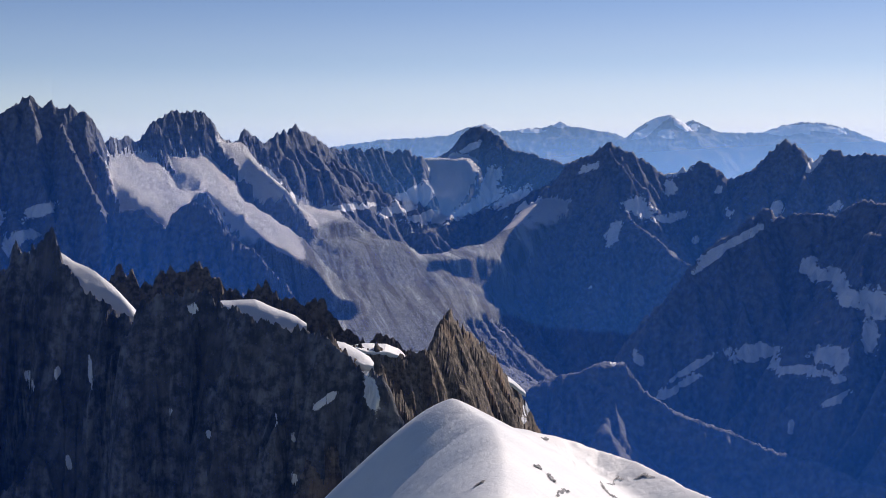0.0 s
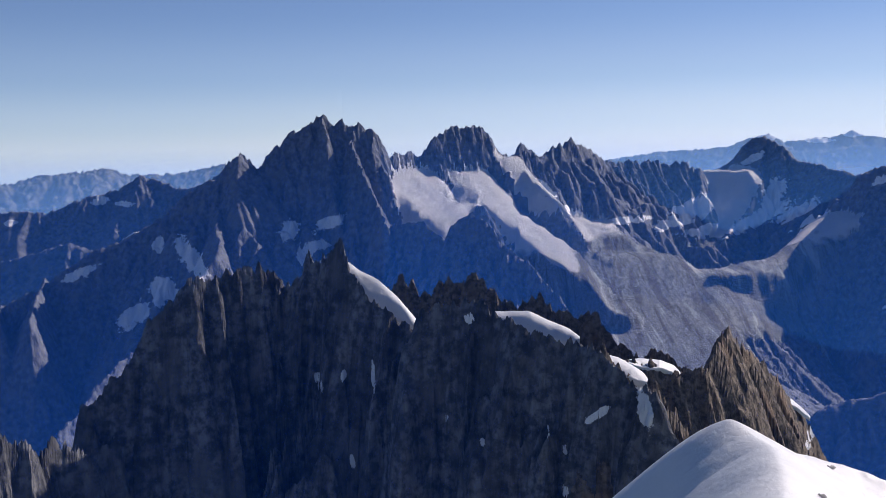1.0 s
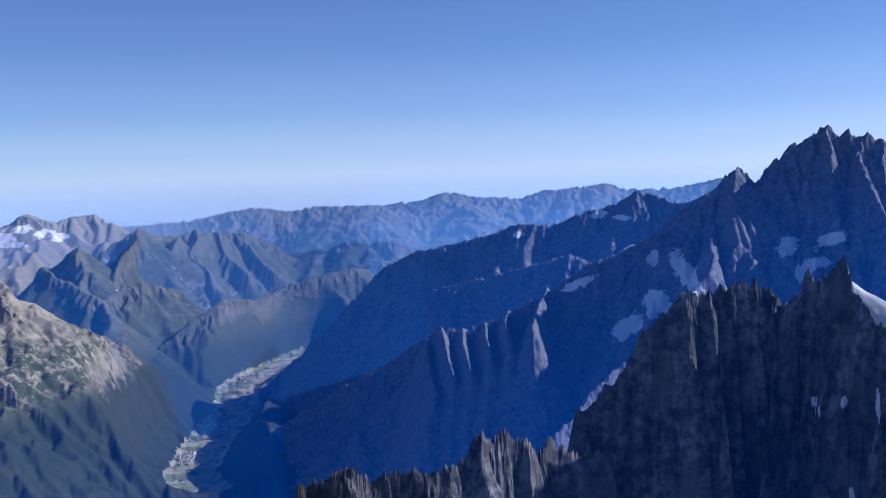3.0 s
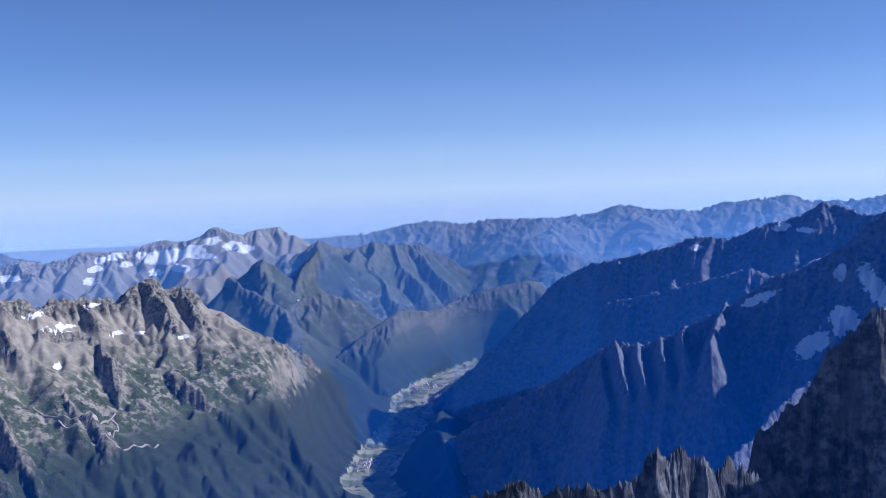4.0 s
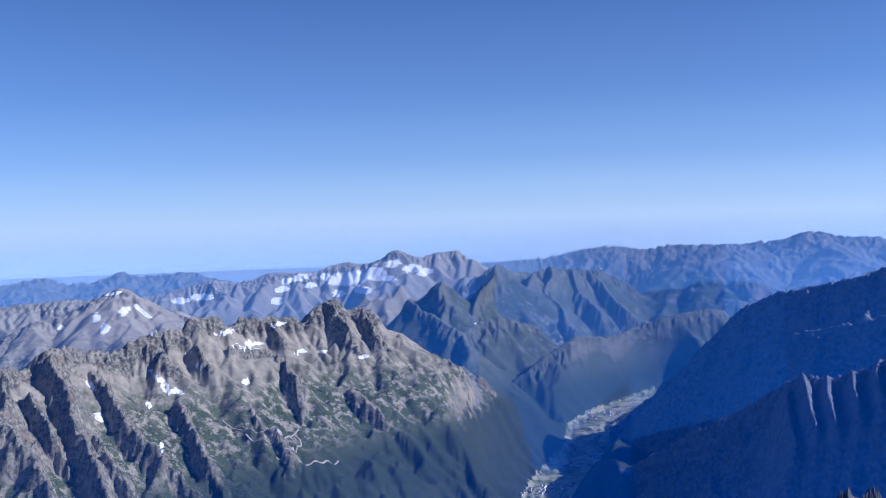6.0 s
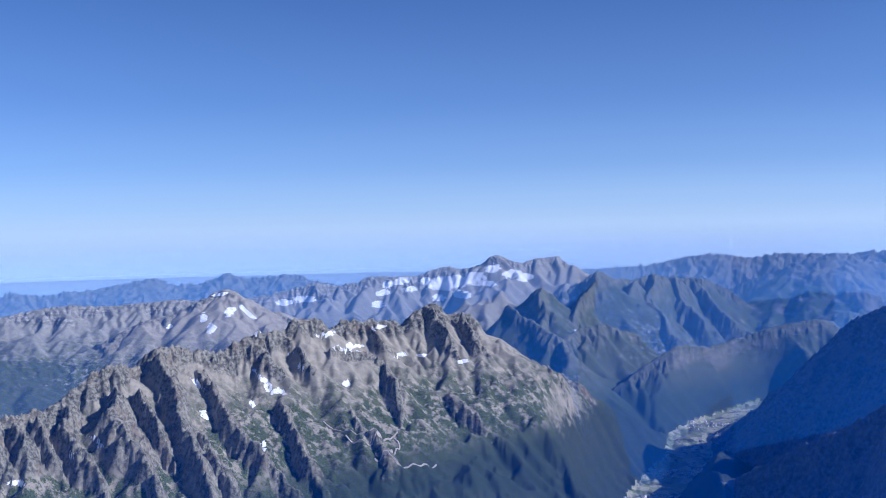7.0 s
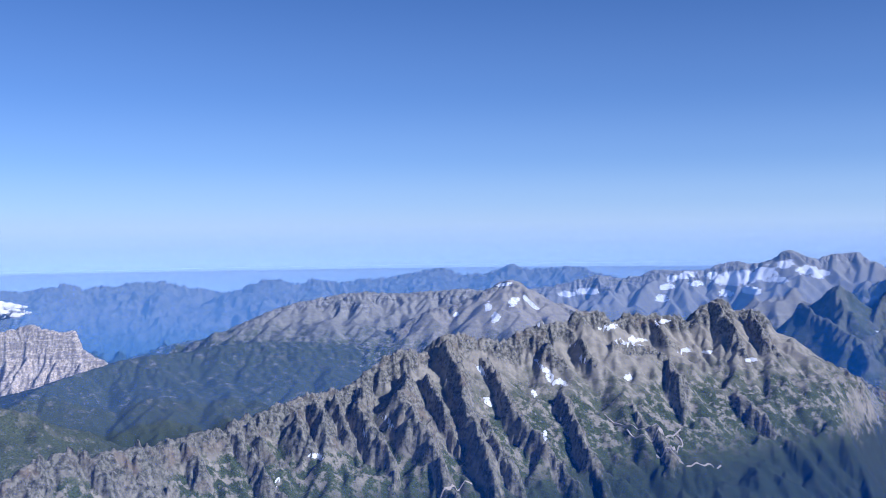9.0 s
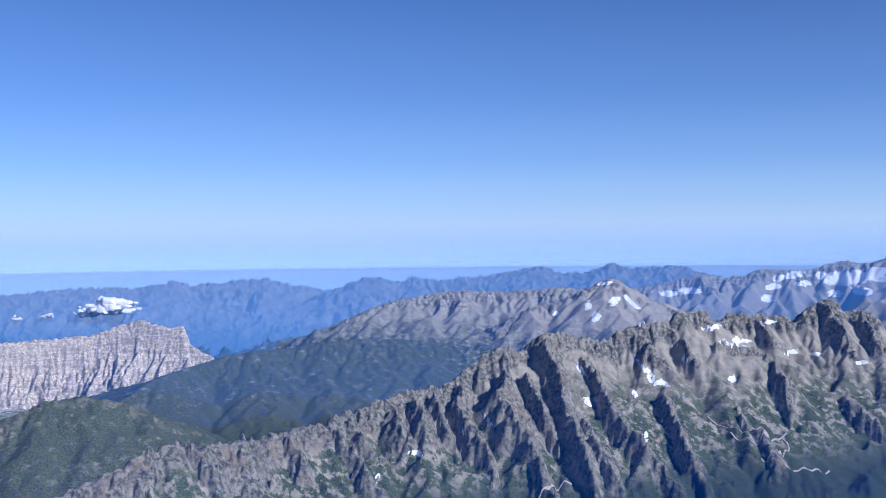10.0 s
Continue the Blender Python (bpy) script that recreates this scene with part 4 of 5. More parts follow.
# ---- running water and frost: the relief between 0.64 and 3 km, worn on a square grid ----
CELL = 5.0
GRID_X, GRID_Y = np.arange(-3260.0, 1010.0, CELL), np.arange(-1180.0, 2640.0, CELL)
TURNS = [(0, 1), (1, 0), (0, -1), (-1, 0), (1, 1), (1, -1), (-1, 1), (-1, -1)]


def shifted(z, dy, dx):
    """The grid's neighbours at one step; the rim repeats itself."""
    ny, nx = z.shape
    return z[np.clip(np.arange(ny) + dy, 0, ny - 1)][:, np.clip(np.arange(nx) + dx, 0, nx - 1)]


def wear(z, talus, rounds, bite):
    """Streams cut gullies by the area that they drain; slopes steeper than their talus slip down.
    Returns the worn heights and the rubble laid down."""
    ny, nx = z.shape
    count = ny * nx
    here = np.arange(count).reshape(ny, nx)
    rubble = np.zeros_like(z)
    for turn in range(rounds):
        for _ in range(4):                        # small hollows fill up
            rim = np.minimum.reduce([shifted(z, dy, dx) for dy, dx in TURNS])
            z = np.maximum(z, rim + 0.02)
        steepest, to = np.zeros_like(z), here.copy()
        for dy, dx in TURNS:
            drop = (z - shifted(z, dy, dx)) / math.hypot(dy, dx)
            more = drop > steepest
            steepest = np.where(more, drop, steepest)
            to = np.where(more, shifted(here, dy, dx), to)
        order = np.argsort(z.ravel(), kind='stable')
        way = to.ravel().tolist()
        area = [1.0] * count
        for i in order[::-1].tolist():
            j = way[i]
            if j != i:
                area[j] += area[i]
        drained = np.array(area)
        cut = bite.ravel() * np.maximum(drained - 1.5, 0.0) ** 0.45
        share = (1.0 / (1.0 + cut)).tolist()
        level = z.ravel().tolist()
        for i in order.tolist():
            below = level[way[i]]
            level[i] = below + (level[i] - below) * share[i]
        z = np.array(level).reshape(ny, nx)
        for _ in range(5):
            moved = np.zeros_like(z)
            for dy, dx in TURNS:
                run = math.hypot(dy, dx) * CELL
                step = z - shifted(z, dy, dx)
                moved -= np.maximum(step - talus * run, 0.0)
                moved += np.maximum(-step - shifted(talus, dy, dx) * run, 0.0)
            z = z + 0.11 * moved
            rubble += np.maximum(moved, 0.0) * 0.11
    return z, rubble


def worn_ground():
    gx, gy = np.meshgrid(GRID_X, GRID_Y)
    z, owner, crest = relief(gx.ravel(), gy.ravel(), True)
    z, owner, crest = z.reshape(gx.shape), owner.reshape(gx.shape), crest.reshape(gx.shape)
    steep = np.full(len(GROUPS), 0.8)
    for slope, _, _, _, _, group in MANNERS.values():
        steep[GROUPS.index(group)] = max(TALUS.get(group, 0.0), 1.15 * slope if group not in TALUS else 0.0)
    # bare rock stands along the crests and ribs; below them lies loose ground
    dy, dx = np.gradient(z, CELL)
    bare = np.exp(-np.maximum(crest - z, 0.0) / 24.0) * 1.6 - 0.15 + 0.6 * fractal(gx, gy, 70.0, 4, 96)
    bare = np.clip(bare * np.clip((np.hypot(dx, dy) - 0.3) / 0.5, 0, 1.2), 0, 1)
    talus = np.where((steep[owner] > 1.6) | (owner == GROUPS.index("glacier_wall")), steep[owner], 0.72 * steep[owner] + 2.0 * bare)
    z, rubble = wear(z, talus, ROUNDS, BITE * (owner != GROUPS.index("glacier")))
    return z, owner, bare, rubble


TALUS = {"glacier_wall": 2.0, "needle_massif": 3.0, "saw_toothed_crest": 3.0, "pyramid_peak": 3.0, "shaded_peaks": 2.4, "shaded_buttress": 2.4, "ribbed_ridge": 2.0, "limestone_wall": 4.0, "scree_range": 1.25, "valley_hill": 0.75, "green_spurs": 0.9, "green_plateau": 0.5, "green_knoll": 0.7, "snow_patched_hill": 0.7, "pale_ridge": 0.8, "snowy_summit": 0.9}
ROUNDS, BITE = 10, 0.07
WORN, WORN_OWNER, WORN_BARE, WORN_RUBBLE = worn_ground()


def on_grid(field, x, y):
    u = np.clip((x - GRID_X[0]) / CELL, 0, len(GRID_X) - 1.001)
    v = np.clip((y - GRID_Y[0]) / CELL, 0, len(GRID_Y) - 1.001)
    i, j = u.astype(int), v.astype(int)
    u, v = u - i, v - j
    return (field[j, i] * (1 - u) + field[j, i + 1] * u) * (1 - v) + (field[j + 1, i] * (1 - u) + field[j + 1, i + 1] * u) * v


ALL_ROCK = ("needle_massif", "saw_toothed_crest", "pyramid_peak", "shaded_peaks", "shaded_buttress", "ribbed_ridge", "limestone_wall", "wooded_ridge")
CRAGGY = {"needle_massif": 1.0, "saw_toothed_crest": 1.0, "pyramid_peak": 1.0, "scree_range": 0.9, "ribbed_ridge": 0.7, "shaded_peaks": 0.8, "shaded_buttress": 0.8,
          "snow_patched_hill": 0.5, "snowy_summit": 0.6, "green_spurs": 0.6, "pale_ridge": 0.6, "limestone_wall": 0.6, "green_plateau": 0.35, "green_knoll": 0.6, "wooded_ridge": 0.5}


def ground(x, y):
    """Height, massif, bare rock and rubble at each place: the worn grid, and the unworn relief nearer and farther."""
    r = np.hypot(x, y)
    rim = np.minimum.reduce([x - GRID_X[0], GRID_X[-1] - x, y - GRID_Y[0], GRID_Y[-1] - y]) / 90.0
    share = np.clip(np.minimum(rim, (r - 640.0) / 60.0), 0, 1)
    z, owner = np.zeros_like(x), np.zeros(x.shape, np.int32)
    raw, worn = share < 1, share > 0
    if raw.any():
        z[raw], owner[raw], _ = relief(x[raw], y[raw], True)
    bare, rubble = np.ones_like(x), np.zeros_like(x)
    wx, wy = x[worn], y[worn]
    top = on_grid(WORN, wx, wy)
    e = CELL
    pitch = np.hypot(on_grid(WORN, wx + e, wy) - top, on_grid(WORN, wx, wy + e) - top) / e
    i = np.clip(np.rint((wx - GRID_X[0]) / CELL + fractal(wx, wy, 9.0, 2, 91)).astype(int), 0, len(GRID_X) - 1)
    j = np.clip(np.rint((wy - GRID_Y[0]) / CELL + fractal(wx, wy, 9.0, 2, 92)).astype(int), 0, len(GRID_Y) - 1)
    mine = WORN_OWNER[j, i]
    craggy = np.array([CRAGGY.get(g, 0.3) for g in GROUPS])[mine]
    loose = np.clip(on_grid(WORN_RUBBLE, wx, wy) / 6.0, 0, 1)
    rocky = on_grid(WORN_BARE, wx, wy)
    all_rock = np.array([g in ALL_ROCK for g in GROUPS])[mine]
    rocky = np.where(all_rock, np.maximum(rocky, 0.75), rocky)
    bite = craggy * np.clip((pitch - 0.3) / 0.6, 0.05, 1.3) * rocky * rocky
    top = top + bite * (8.0 * fractal(wx, wy, 24.0, 5, 93, 0.7, True) - 0.6) + 0.4 * fractal(wx, wy, 8.0, 2, 97)
    z[worn] = z[worn] * (1 - share[worn]) + top * share[worn]
    owner[worn] = np.where(share[worn] > 0.5, mine, owner[worn])
    bare[worn], rubble[worn] = rocky, loose
    return z, owner, bare, rubble


def snow_cover(x, y, z):
    """How much of each place lies under snow: lasting fields and patches, each about its own centre on its slope."""
    cover = np.zeros_like(x)
    for fields in SNOWFIELDS.values():
        for cx, cy, cz, wide, tall, lean in fields:
            far = math.hypot(cx, cy)
            ox, oy = cy / far, -cx / far
            u, d = (x - cx) * ox + (y - cy) * oy, (x - cx) * cx / far + (y - cy) * cy / far
            v = z - cz
            c, s = math.cos(radians(lean)), math.sin(radians(lean))
            e = np.hypot((c * u + s * v) / wide, (c * v - s * u) / tall)
            cover = np.maximum(cover, np.where(np.abs(d) < 3 * wide + 60, 1.2 - 0.7 * e, 0))
    return np.clip(cover, 0, 1)


LOOKS = {
    "granite_wall": (GRANITE_NEAR, "granite rock wall with snow ledges, coloured dark as in shade", "rock wall"),
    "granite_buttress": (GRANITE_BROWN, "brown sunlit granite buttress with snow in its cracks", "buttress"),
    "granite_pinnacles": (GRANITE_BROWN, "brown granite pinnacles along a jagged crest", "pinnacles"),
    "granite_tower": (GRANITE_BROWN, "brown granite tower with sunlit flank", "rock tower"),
    "needle_massif": (GRANITE, "granite massif with jagged summits, haze blue in its colour", "mountain"),
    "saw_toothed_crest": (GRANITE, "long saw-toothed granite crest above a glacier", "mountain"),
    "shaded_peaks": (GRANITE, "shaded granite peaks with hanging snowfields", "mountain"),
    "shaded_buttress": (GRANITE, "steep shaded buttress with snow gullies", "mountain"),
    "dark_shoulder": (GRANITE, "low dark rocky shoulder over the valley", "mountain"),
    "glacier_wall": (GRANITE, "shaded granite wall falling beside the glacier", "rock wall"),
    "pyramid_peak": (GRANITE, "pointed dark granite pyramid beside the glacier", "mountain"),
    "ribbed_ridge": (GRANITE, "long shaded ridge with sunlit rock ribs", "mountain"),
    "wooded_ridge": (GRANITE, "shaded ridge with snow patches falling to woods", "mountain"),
    "valley_hill": (PASTURE, "green triangular hill at the valley head", "hill"),
    "scree_range": (GNEISS, "sunlit grey-brown range with scree, turf and gullies", "mountain range"),
    "green_plateau": (PASTURE, "broad green grassy plateau with rocky rim", "plateau"),
    "green_knoll": (PASTURE, "rocky green knoll with grass slopes", "hill"),
    "limestone_wall": (LIMESTONE, "pale banded limestone cliff in sunlight", "cliff"),
    "pale_ridge": (KARST, "pale grey limestone ridge with terraces", "mountain ridge"),
    "snow_patched_hill": (GNEISS, "grey-brown hill with scattered snow patches", "hill"),
    "far_foothills": (FAR_HILLS, "distant blue foothills in haze", "hills"),
    "snowy_summit": (KARST, "grey summit with snowfields and rocky crown", "mountain"),
    "green_spurs": (PASTURE, "green mountain spurs with dark gullies", "mountain"),
    "hazy_massif": (FAR_HILLS, "hazy dark blue massif beyond the valley", "mountain"),
    "far_range": (FAR_HILLS, "far blue range under the horizon haze", "mountain range"),
    "glaciated_pyramid": (FAR_HILLS, "far pyramid mountain with a snowy crown", "mountain"),
    "far_skyline": (FAR_HILLS, "far blue skyline of snowy peaks", "mountain range"),
    "valley_floor": (MEADOW, "green valley floor with meadows and woods", "valley"),
    "glacier": (ICE, "grey crevassed glacier with dark moraine stripes", "glacier"),
    "far_plain": (FAR_HILLS, "far lowland fading into haze", "plain"),
    "summit_rock": (GRANITE_NEAR, "granite summit rock under the viewpoint", "summit"),
}


def bearings():
    """Columns of the sheet, in degrees left of +y: close together over the wide view, open behind."""
    return np.concatenate([np.arange(-26.0, 111.5, DENSE), np.arange(111.5, 334.0, 2.5), [334.0]])


DENSE = 0.062


def make_sheet(columns, near, far, rows, pieces):
    """Part of the ground sheet between two distances; the rows close up where the ground is steep."""
    thin = columns[::4] if columns[-1] != columns[::4][-1] else columns[::4]
    steps = np.exp(np.linspace(math.log(near), math.log(far), 700))
    a = np.radians(thin)[:, None]
    hx, hy = -np.sin(a) * steps[None, :], np.cos(a) * steps[None, :]
    h = ground(hx.ravel(), hy.ravel())[0]
    h = h.reshape(hx.shape)
    rise = (h - EYE[2]) / steps[None, :]
    top = np.maximum.accumulate(rise, axis=1)
    gain = np.diff(rise, axis=1)
    open_ = (rise[:, 1:] >= top[:, 1:] - 0.006).astype(float)
    w = np.abs(gain) * (0.10 + 0.9 * open_) + 0.012 * np.diff(np.log(steps))[None, :] * (0.3 + open_)
    kernel = np.hanning(19)
    kernel /= kernel.sum()
    padded = np.pad(w, ((9, 9), (0, 0)), mode='edge')
    w = sum(k * padded[i:i + len(thin)] for i, k in enumerate(kernel))
    w = np.apply_along_axis(lambda q: np.convolve(np.pad(q, 4, mode='edge'), np.hanning(9) / np.hanning(9).sum(), 'valid'), 1, w)
    total = np.concatenate([np.zeros((len(thin), 1)), np.cumsum(w, axis=1)], axis=1)
    marks = np.linspace(0, 1, rows)
    dist = np.stack([np.interp(marks * c[-1], c, steps) for c in total])
    full = np.stack([np.interp(columns, thin, dist[:, k]) for k in range(rows)], axis=1)
    full[:, 0], full[:, -1] = near, far
    a = np.radians(columns)[:, None]
    x, y = (-np.sin(a) * full).ravel(), (np.cos(a) * full).ravel()
    z, owner, bare, rubble = ground(x, y)
    pieces.append((len(columns), rows, x, y, z, owner, np.stack([snow_cover(x, y, z), bare, rubble], 1)))


def build_sheets(pieces):
    """Splits the sheets into one object for each massif."""
    parts = {}
    for n_col, n_row, x, y, z, owner, cover in pieces:
        index = np.arange(n_col * n_row).reshape(n_col, n_row)
        quads = np.stack([index[:-1, :-1], index[1:, :-1], index[1:, 1:], index[:-1, 1:]], axis=-1).reshape(-1, 4)[:, ::-1]
        who = owner[quads[:, 0]]
        for g in np.unique(who):
            mine = quads[who == g]
            used, back = np.unique(mine, return_inverse=True)
            parts.setdefault(int(g), []).append((np.stack([x[used], y[used], z[used]], 1), back.reshape(-1, 4), cover[used]))
    for g, chunks in parts.items():
        verts = np.concatenate([c[0] for c in chunks])
        shift = np.cumsum([0] + [len(c[0]) for c in chunks])
        faces = np.concatenate([c[1] + s for c, s in zip(chunks, shift)])
        cover = np.concatenate([c[2] for c in chunks])
        name = GROUPS[g]
        me = bpy.data.meshes.new(name)
        me.vertices.add(len(verts))
        me.vertices.foreach_set("co", verts.astype(np.float32).ravel())
        me.loops.add(len(faces) * 4)
        me.loops.foreach_set("vertex_index", faces.astype(np.int32).ravel())
        me.polygons.add(len(faces))
        me.polygons.foreach_set("loop_start", np.arange(0, len(faces) * 4, 4, dtype=np.int32))
        me.polygons.foreach_set("use_smooth", np.full(len(faces), name not in ("granite_wall", "granite_tower", "granite_buttress", "granite_pinnacles", "needle_massif", "pyramid_peak", "summit_rock")))
        me.update(calc_edges=True)
        for k, kind_of in enumerate(("snow", "bare", "rubble")):
            me.attributes.new(kind_of, 'FLOAT', 'POINT').data.foreach_set("value", cover[:, k].astype(np.float32))
        look_mat, label, category = LOOKS[name]
        me.materials.append(look_mat)
        tagged(new(name, me), label, category, kind="structure")


sheet_pieces = []
all_columns = bearings()
near_columns = np.arange(-26.0, 66.01, DENSE)
rest_columns = np.arange(66.0, 334.01, 2.0)
make_sheet(np.arange(-26.0, 334.01, 3.0), 0.05, 250.0, 40, sheet_pieces)
make_sheet(near_columns, 250.0, 640.0, 230, sheet_pieces)
make_sheet(rest_columns, 250.0, 640.0, 24, sheet_pieces)
make_sheet(all_columns, 640.0, 2120.0, 230, sheet_pieces)
make_sheet(all_columns, 2120.0, 4880.0, 200, sheet_pieces)
build_sheets(sheet_pieces)

# ---- the backdrop: a glowing sheet painted as haze over the horizon, behind all the ranges ----
def glow_backdrop(distance, layers, colour, dense):
    """layers: (height, share of the sky that the sheet hides); dense: (bearing left of +y, strength of its glow)."""
    n = Nodes("horizon_glow")
    curve = n.add("ShaderNodeValToRGB")
    low, high = layers[0][0], layers[-1][0]
    marks = curve.color_ramp.elements
    curve.color_ramp.interpolation = 'EASE'
    for i, (h, share) in enumerate(layers):
        mark = marks[i] if i < 2 else marks.new((h - low) / (high - low))
        mark.position = (h - low) / (high - low)
        mark.color = (share, share, share, 1.0)
    level = n.add("ShaderNodeMapRange")
    for i, v in enumerate((n.height(), low, high, 0.0, 1.0)):
        n.put(level.inputs[i], v)
    n.link(level.outputs[0], curve.inputs[0])
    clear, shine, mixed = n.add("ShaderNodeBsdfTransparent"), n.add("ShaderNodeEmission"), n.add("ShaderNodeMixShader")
    # the painted glow turns warmer towards the sun's side
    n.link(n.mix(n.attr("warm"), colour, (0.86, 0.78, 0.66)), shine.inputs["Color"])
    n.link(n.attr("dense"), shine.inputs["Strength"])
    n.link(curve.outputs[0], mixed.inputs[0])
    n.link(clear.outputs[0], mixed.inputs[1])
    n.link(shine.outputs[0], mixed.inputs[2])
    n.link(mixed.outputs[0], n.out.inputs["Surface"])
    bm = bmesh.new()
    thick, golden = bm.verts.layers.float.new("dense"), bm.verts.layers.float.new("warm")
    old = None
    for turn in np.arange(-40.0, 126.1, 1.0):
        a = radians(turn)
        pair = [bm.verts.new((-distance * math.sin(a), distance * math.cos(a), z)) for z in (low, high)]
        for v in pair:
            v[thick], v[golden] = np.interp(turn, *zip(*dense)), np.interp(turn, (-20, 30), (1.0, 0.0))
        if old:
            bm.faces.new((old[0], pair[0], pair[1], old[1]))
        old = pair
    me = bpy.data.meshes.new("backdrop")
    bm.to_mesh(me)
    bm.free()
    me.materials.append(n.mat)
    tagged(new("backdrop", me), "glowing backdrop painted as pale blue haze over the horizon", "haze", kind="structure")


glow_backdrop(4720.0, [(60, 0.9), (600, 0.9), (690, 0.85), (780, 0.6), (900, 0.36), (1100, 0.15), (1400, 0.05), (1900, 0.0)], (0.58, 0.69, 0.77),
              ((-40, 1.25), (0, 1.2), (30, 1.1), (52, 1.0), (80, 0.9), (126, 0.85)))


# ---- painted haze: thin leaning blue sheets put between the ranges for lit air ----
def haze_sheet(line, layers, colour, dense, lean):
    """A sheet painted as haze: scatters some sunlight, blue most, and passes the rest.
    line: (bearing left of +y, distance); layers: (height, share that it scatters); dense: (bearing, thickness);
    lean: how far its top lies back for each metre of height. Veils before the sun glow through, the others shine back."""
    n = Nodes("haze")
    low, high = layers[0][0], layers[-1][0]
    curve = n.add("ShaderNodeValToRGB")
    marks = curve.color_ramp.elements
    for i, (h, share) in enumerate(layers):
        mark = marks[i] if i < 2 else marks.new((h - low) / (high - low))
        mark.position = (h - low) / (high - low)
        mark.color = (share, share, share, 1.0)
    level = n.add("ShaderNodeMapRange")
    for i, v in enumerate((n.height(), low, high, 0.0, 1.0)):
        n.put(level.inputs[i], v)
    n.link(level.outputs[0], curve.inputs[0])
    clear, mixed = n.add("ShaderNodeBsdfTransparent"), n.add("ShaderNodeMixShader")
    haze_tint = n.add("ShaderNodeBsdfDiffuse" if lean > 0 else "ShaderNodeBsdfTranslucent")
    haze_tint.inputs["Color"].default_value = (*colour, 1.0)
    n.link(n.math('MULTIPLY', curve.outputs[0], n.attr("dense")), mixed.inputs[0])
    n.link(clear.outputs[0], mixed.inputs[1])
    n.link(haze_tint.outputs[0], mixed.inputs[2])
    n.link(mixed.outputs[0], n.out.inputs["Surface"])
    bm = bmesh.new()
    thick = bm.verts.layers.float.new("dense")
    old = None
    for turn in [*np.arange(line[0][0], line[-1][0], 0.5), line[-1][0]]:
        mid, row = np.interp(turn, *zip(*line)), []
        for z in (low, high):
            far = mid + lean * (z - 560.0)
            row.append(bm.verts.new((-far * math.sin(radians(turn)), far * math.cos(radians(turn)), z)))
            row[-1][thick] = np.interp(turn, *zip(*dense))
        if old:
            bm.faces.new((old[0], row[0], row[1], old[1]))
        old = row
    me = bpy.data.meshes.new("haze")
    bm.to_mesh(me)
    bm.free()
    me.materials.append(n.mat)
    tagged(new("haze", me), "thin blue sheet painted as haze between the ranges", "haze", kind="stuff")


MIDDLE = 50.0          # left of this bearing the veils are lit from the front
LEAN = 0.47
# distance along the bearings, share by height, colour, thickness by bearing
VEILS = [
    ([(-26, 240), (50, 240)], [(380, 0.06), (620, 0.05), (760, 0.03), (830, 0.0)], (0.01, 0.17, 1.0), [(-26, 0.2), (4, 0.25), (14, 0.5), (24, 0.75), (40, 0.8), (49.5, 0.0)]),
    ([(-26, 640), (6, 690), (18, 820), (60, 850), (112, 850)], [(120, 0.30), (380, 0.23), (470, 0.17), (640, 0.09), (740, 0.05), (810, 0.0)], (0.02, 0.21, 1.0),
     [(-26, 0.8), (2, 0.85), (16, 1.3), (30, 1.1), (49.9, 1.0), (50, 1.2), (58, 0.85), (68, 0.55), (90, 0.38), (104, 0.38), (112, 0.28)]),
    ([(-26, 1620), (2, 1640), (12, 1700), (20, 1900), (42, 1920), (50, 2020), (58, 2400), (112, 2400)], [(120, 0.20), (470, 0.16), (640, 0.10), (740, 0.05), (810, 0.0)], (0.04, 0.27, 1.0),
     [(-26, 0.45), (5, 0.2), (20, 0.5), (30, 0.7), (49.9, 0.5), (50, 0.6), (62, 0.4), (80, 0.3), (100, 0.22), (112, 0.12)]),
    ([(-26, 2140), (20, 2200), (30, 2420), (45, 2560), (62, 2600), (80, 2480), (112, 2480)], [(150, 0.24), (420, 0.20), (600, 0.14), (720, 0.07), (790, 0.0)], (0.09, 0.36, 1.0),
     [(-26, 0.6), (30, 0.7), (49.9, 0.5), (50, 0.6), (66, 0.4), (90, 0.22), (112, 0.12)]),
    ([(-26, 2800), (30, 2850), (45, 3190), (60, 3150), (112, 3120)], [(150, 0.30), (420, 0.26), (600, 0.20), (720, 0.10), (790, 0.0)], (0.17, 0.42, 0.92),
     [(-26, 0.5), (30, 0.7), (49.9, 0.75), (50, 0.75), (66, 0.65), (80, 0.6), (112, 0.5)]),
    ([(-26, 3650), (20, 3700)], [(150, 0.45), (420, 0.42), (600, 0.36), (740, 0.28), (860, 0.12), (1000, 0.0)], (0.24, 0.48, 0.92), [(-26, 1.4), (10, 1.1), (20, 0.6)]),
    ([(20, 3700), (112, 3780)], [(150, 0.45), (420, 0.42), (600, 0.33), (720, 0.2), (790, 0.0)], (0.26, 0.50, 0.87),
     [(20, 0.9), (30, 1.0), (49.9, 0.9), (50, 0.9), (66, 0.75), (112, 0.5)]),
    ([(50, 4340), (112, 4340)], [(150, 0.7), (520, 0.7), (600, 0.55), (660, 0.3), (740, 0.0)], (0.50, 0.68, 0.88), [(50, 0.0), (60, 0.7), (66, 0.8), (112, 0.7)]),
]
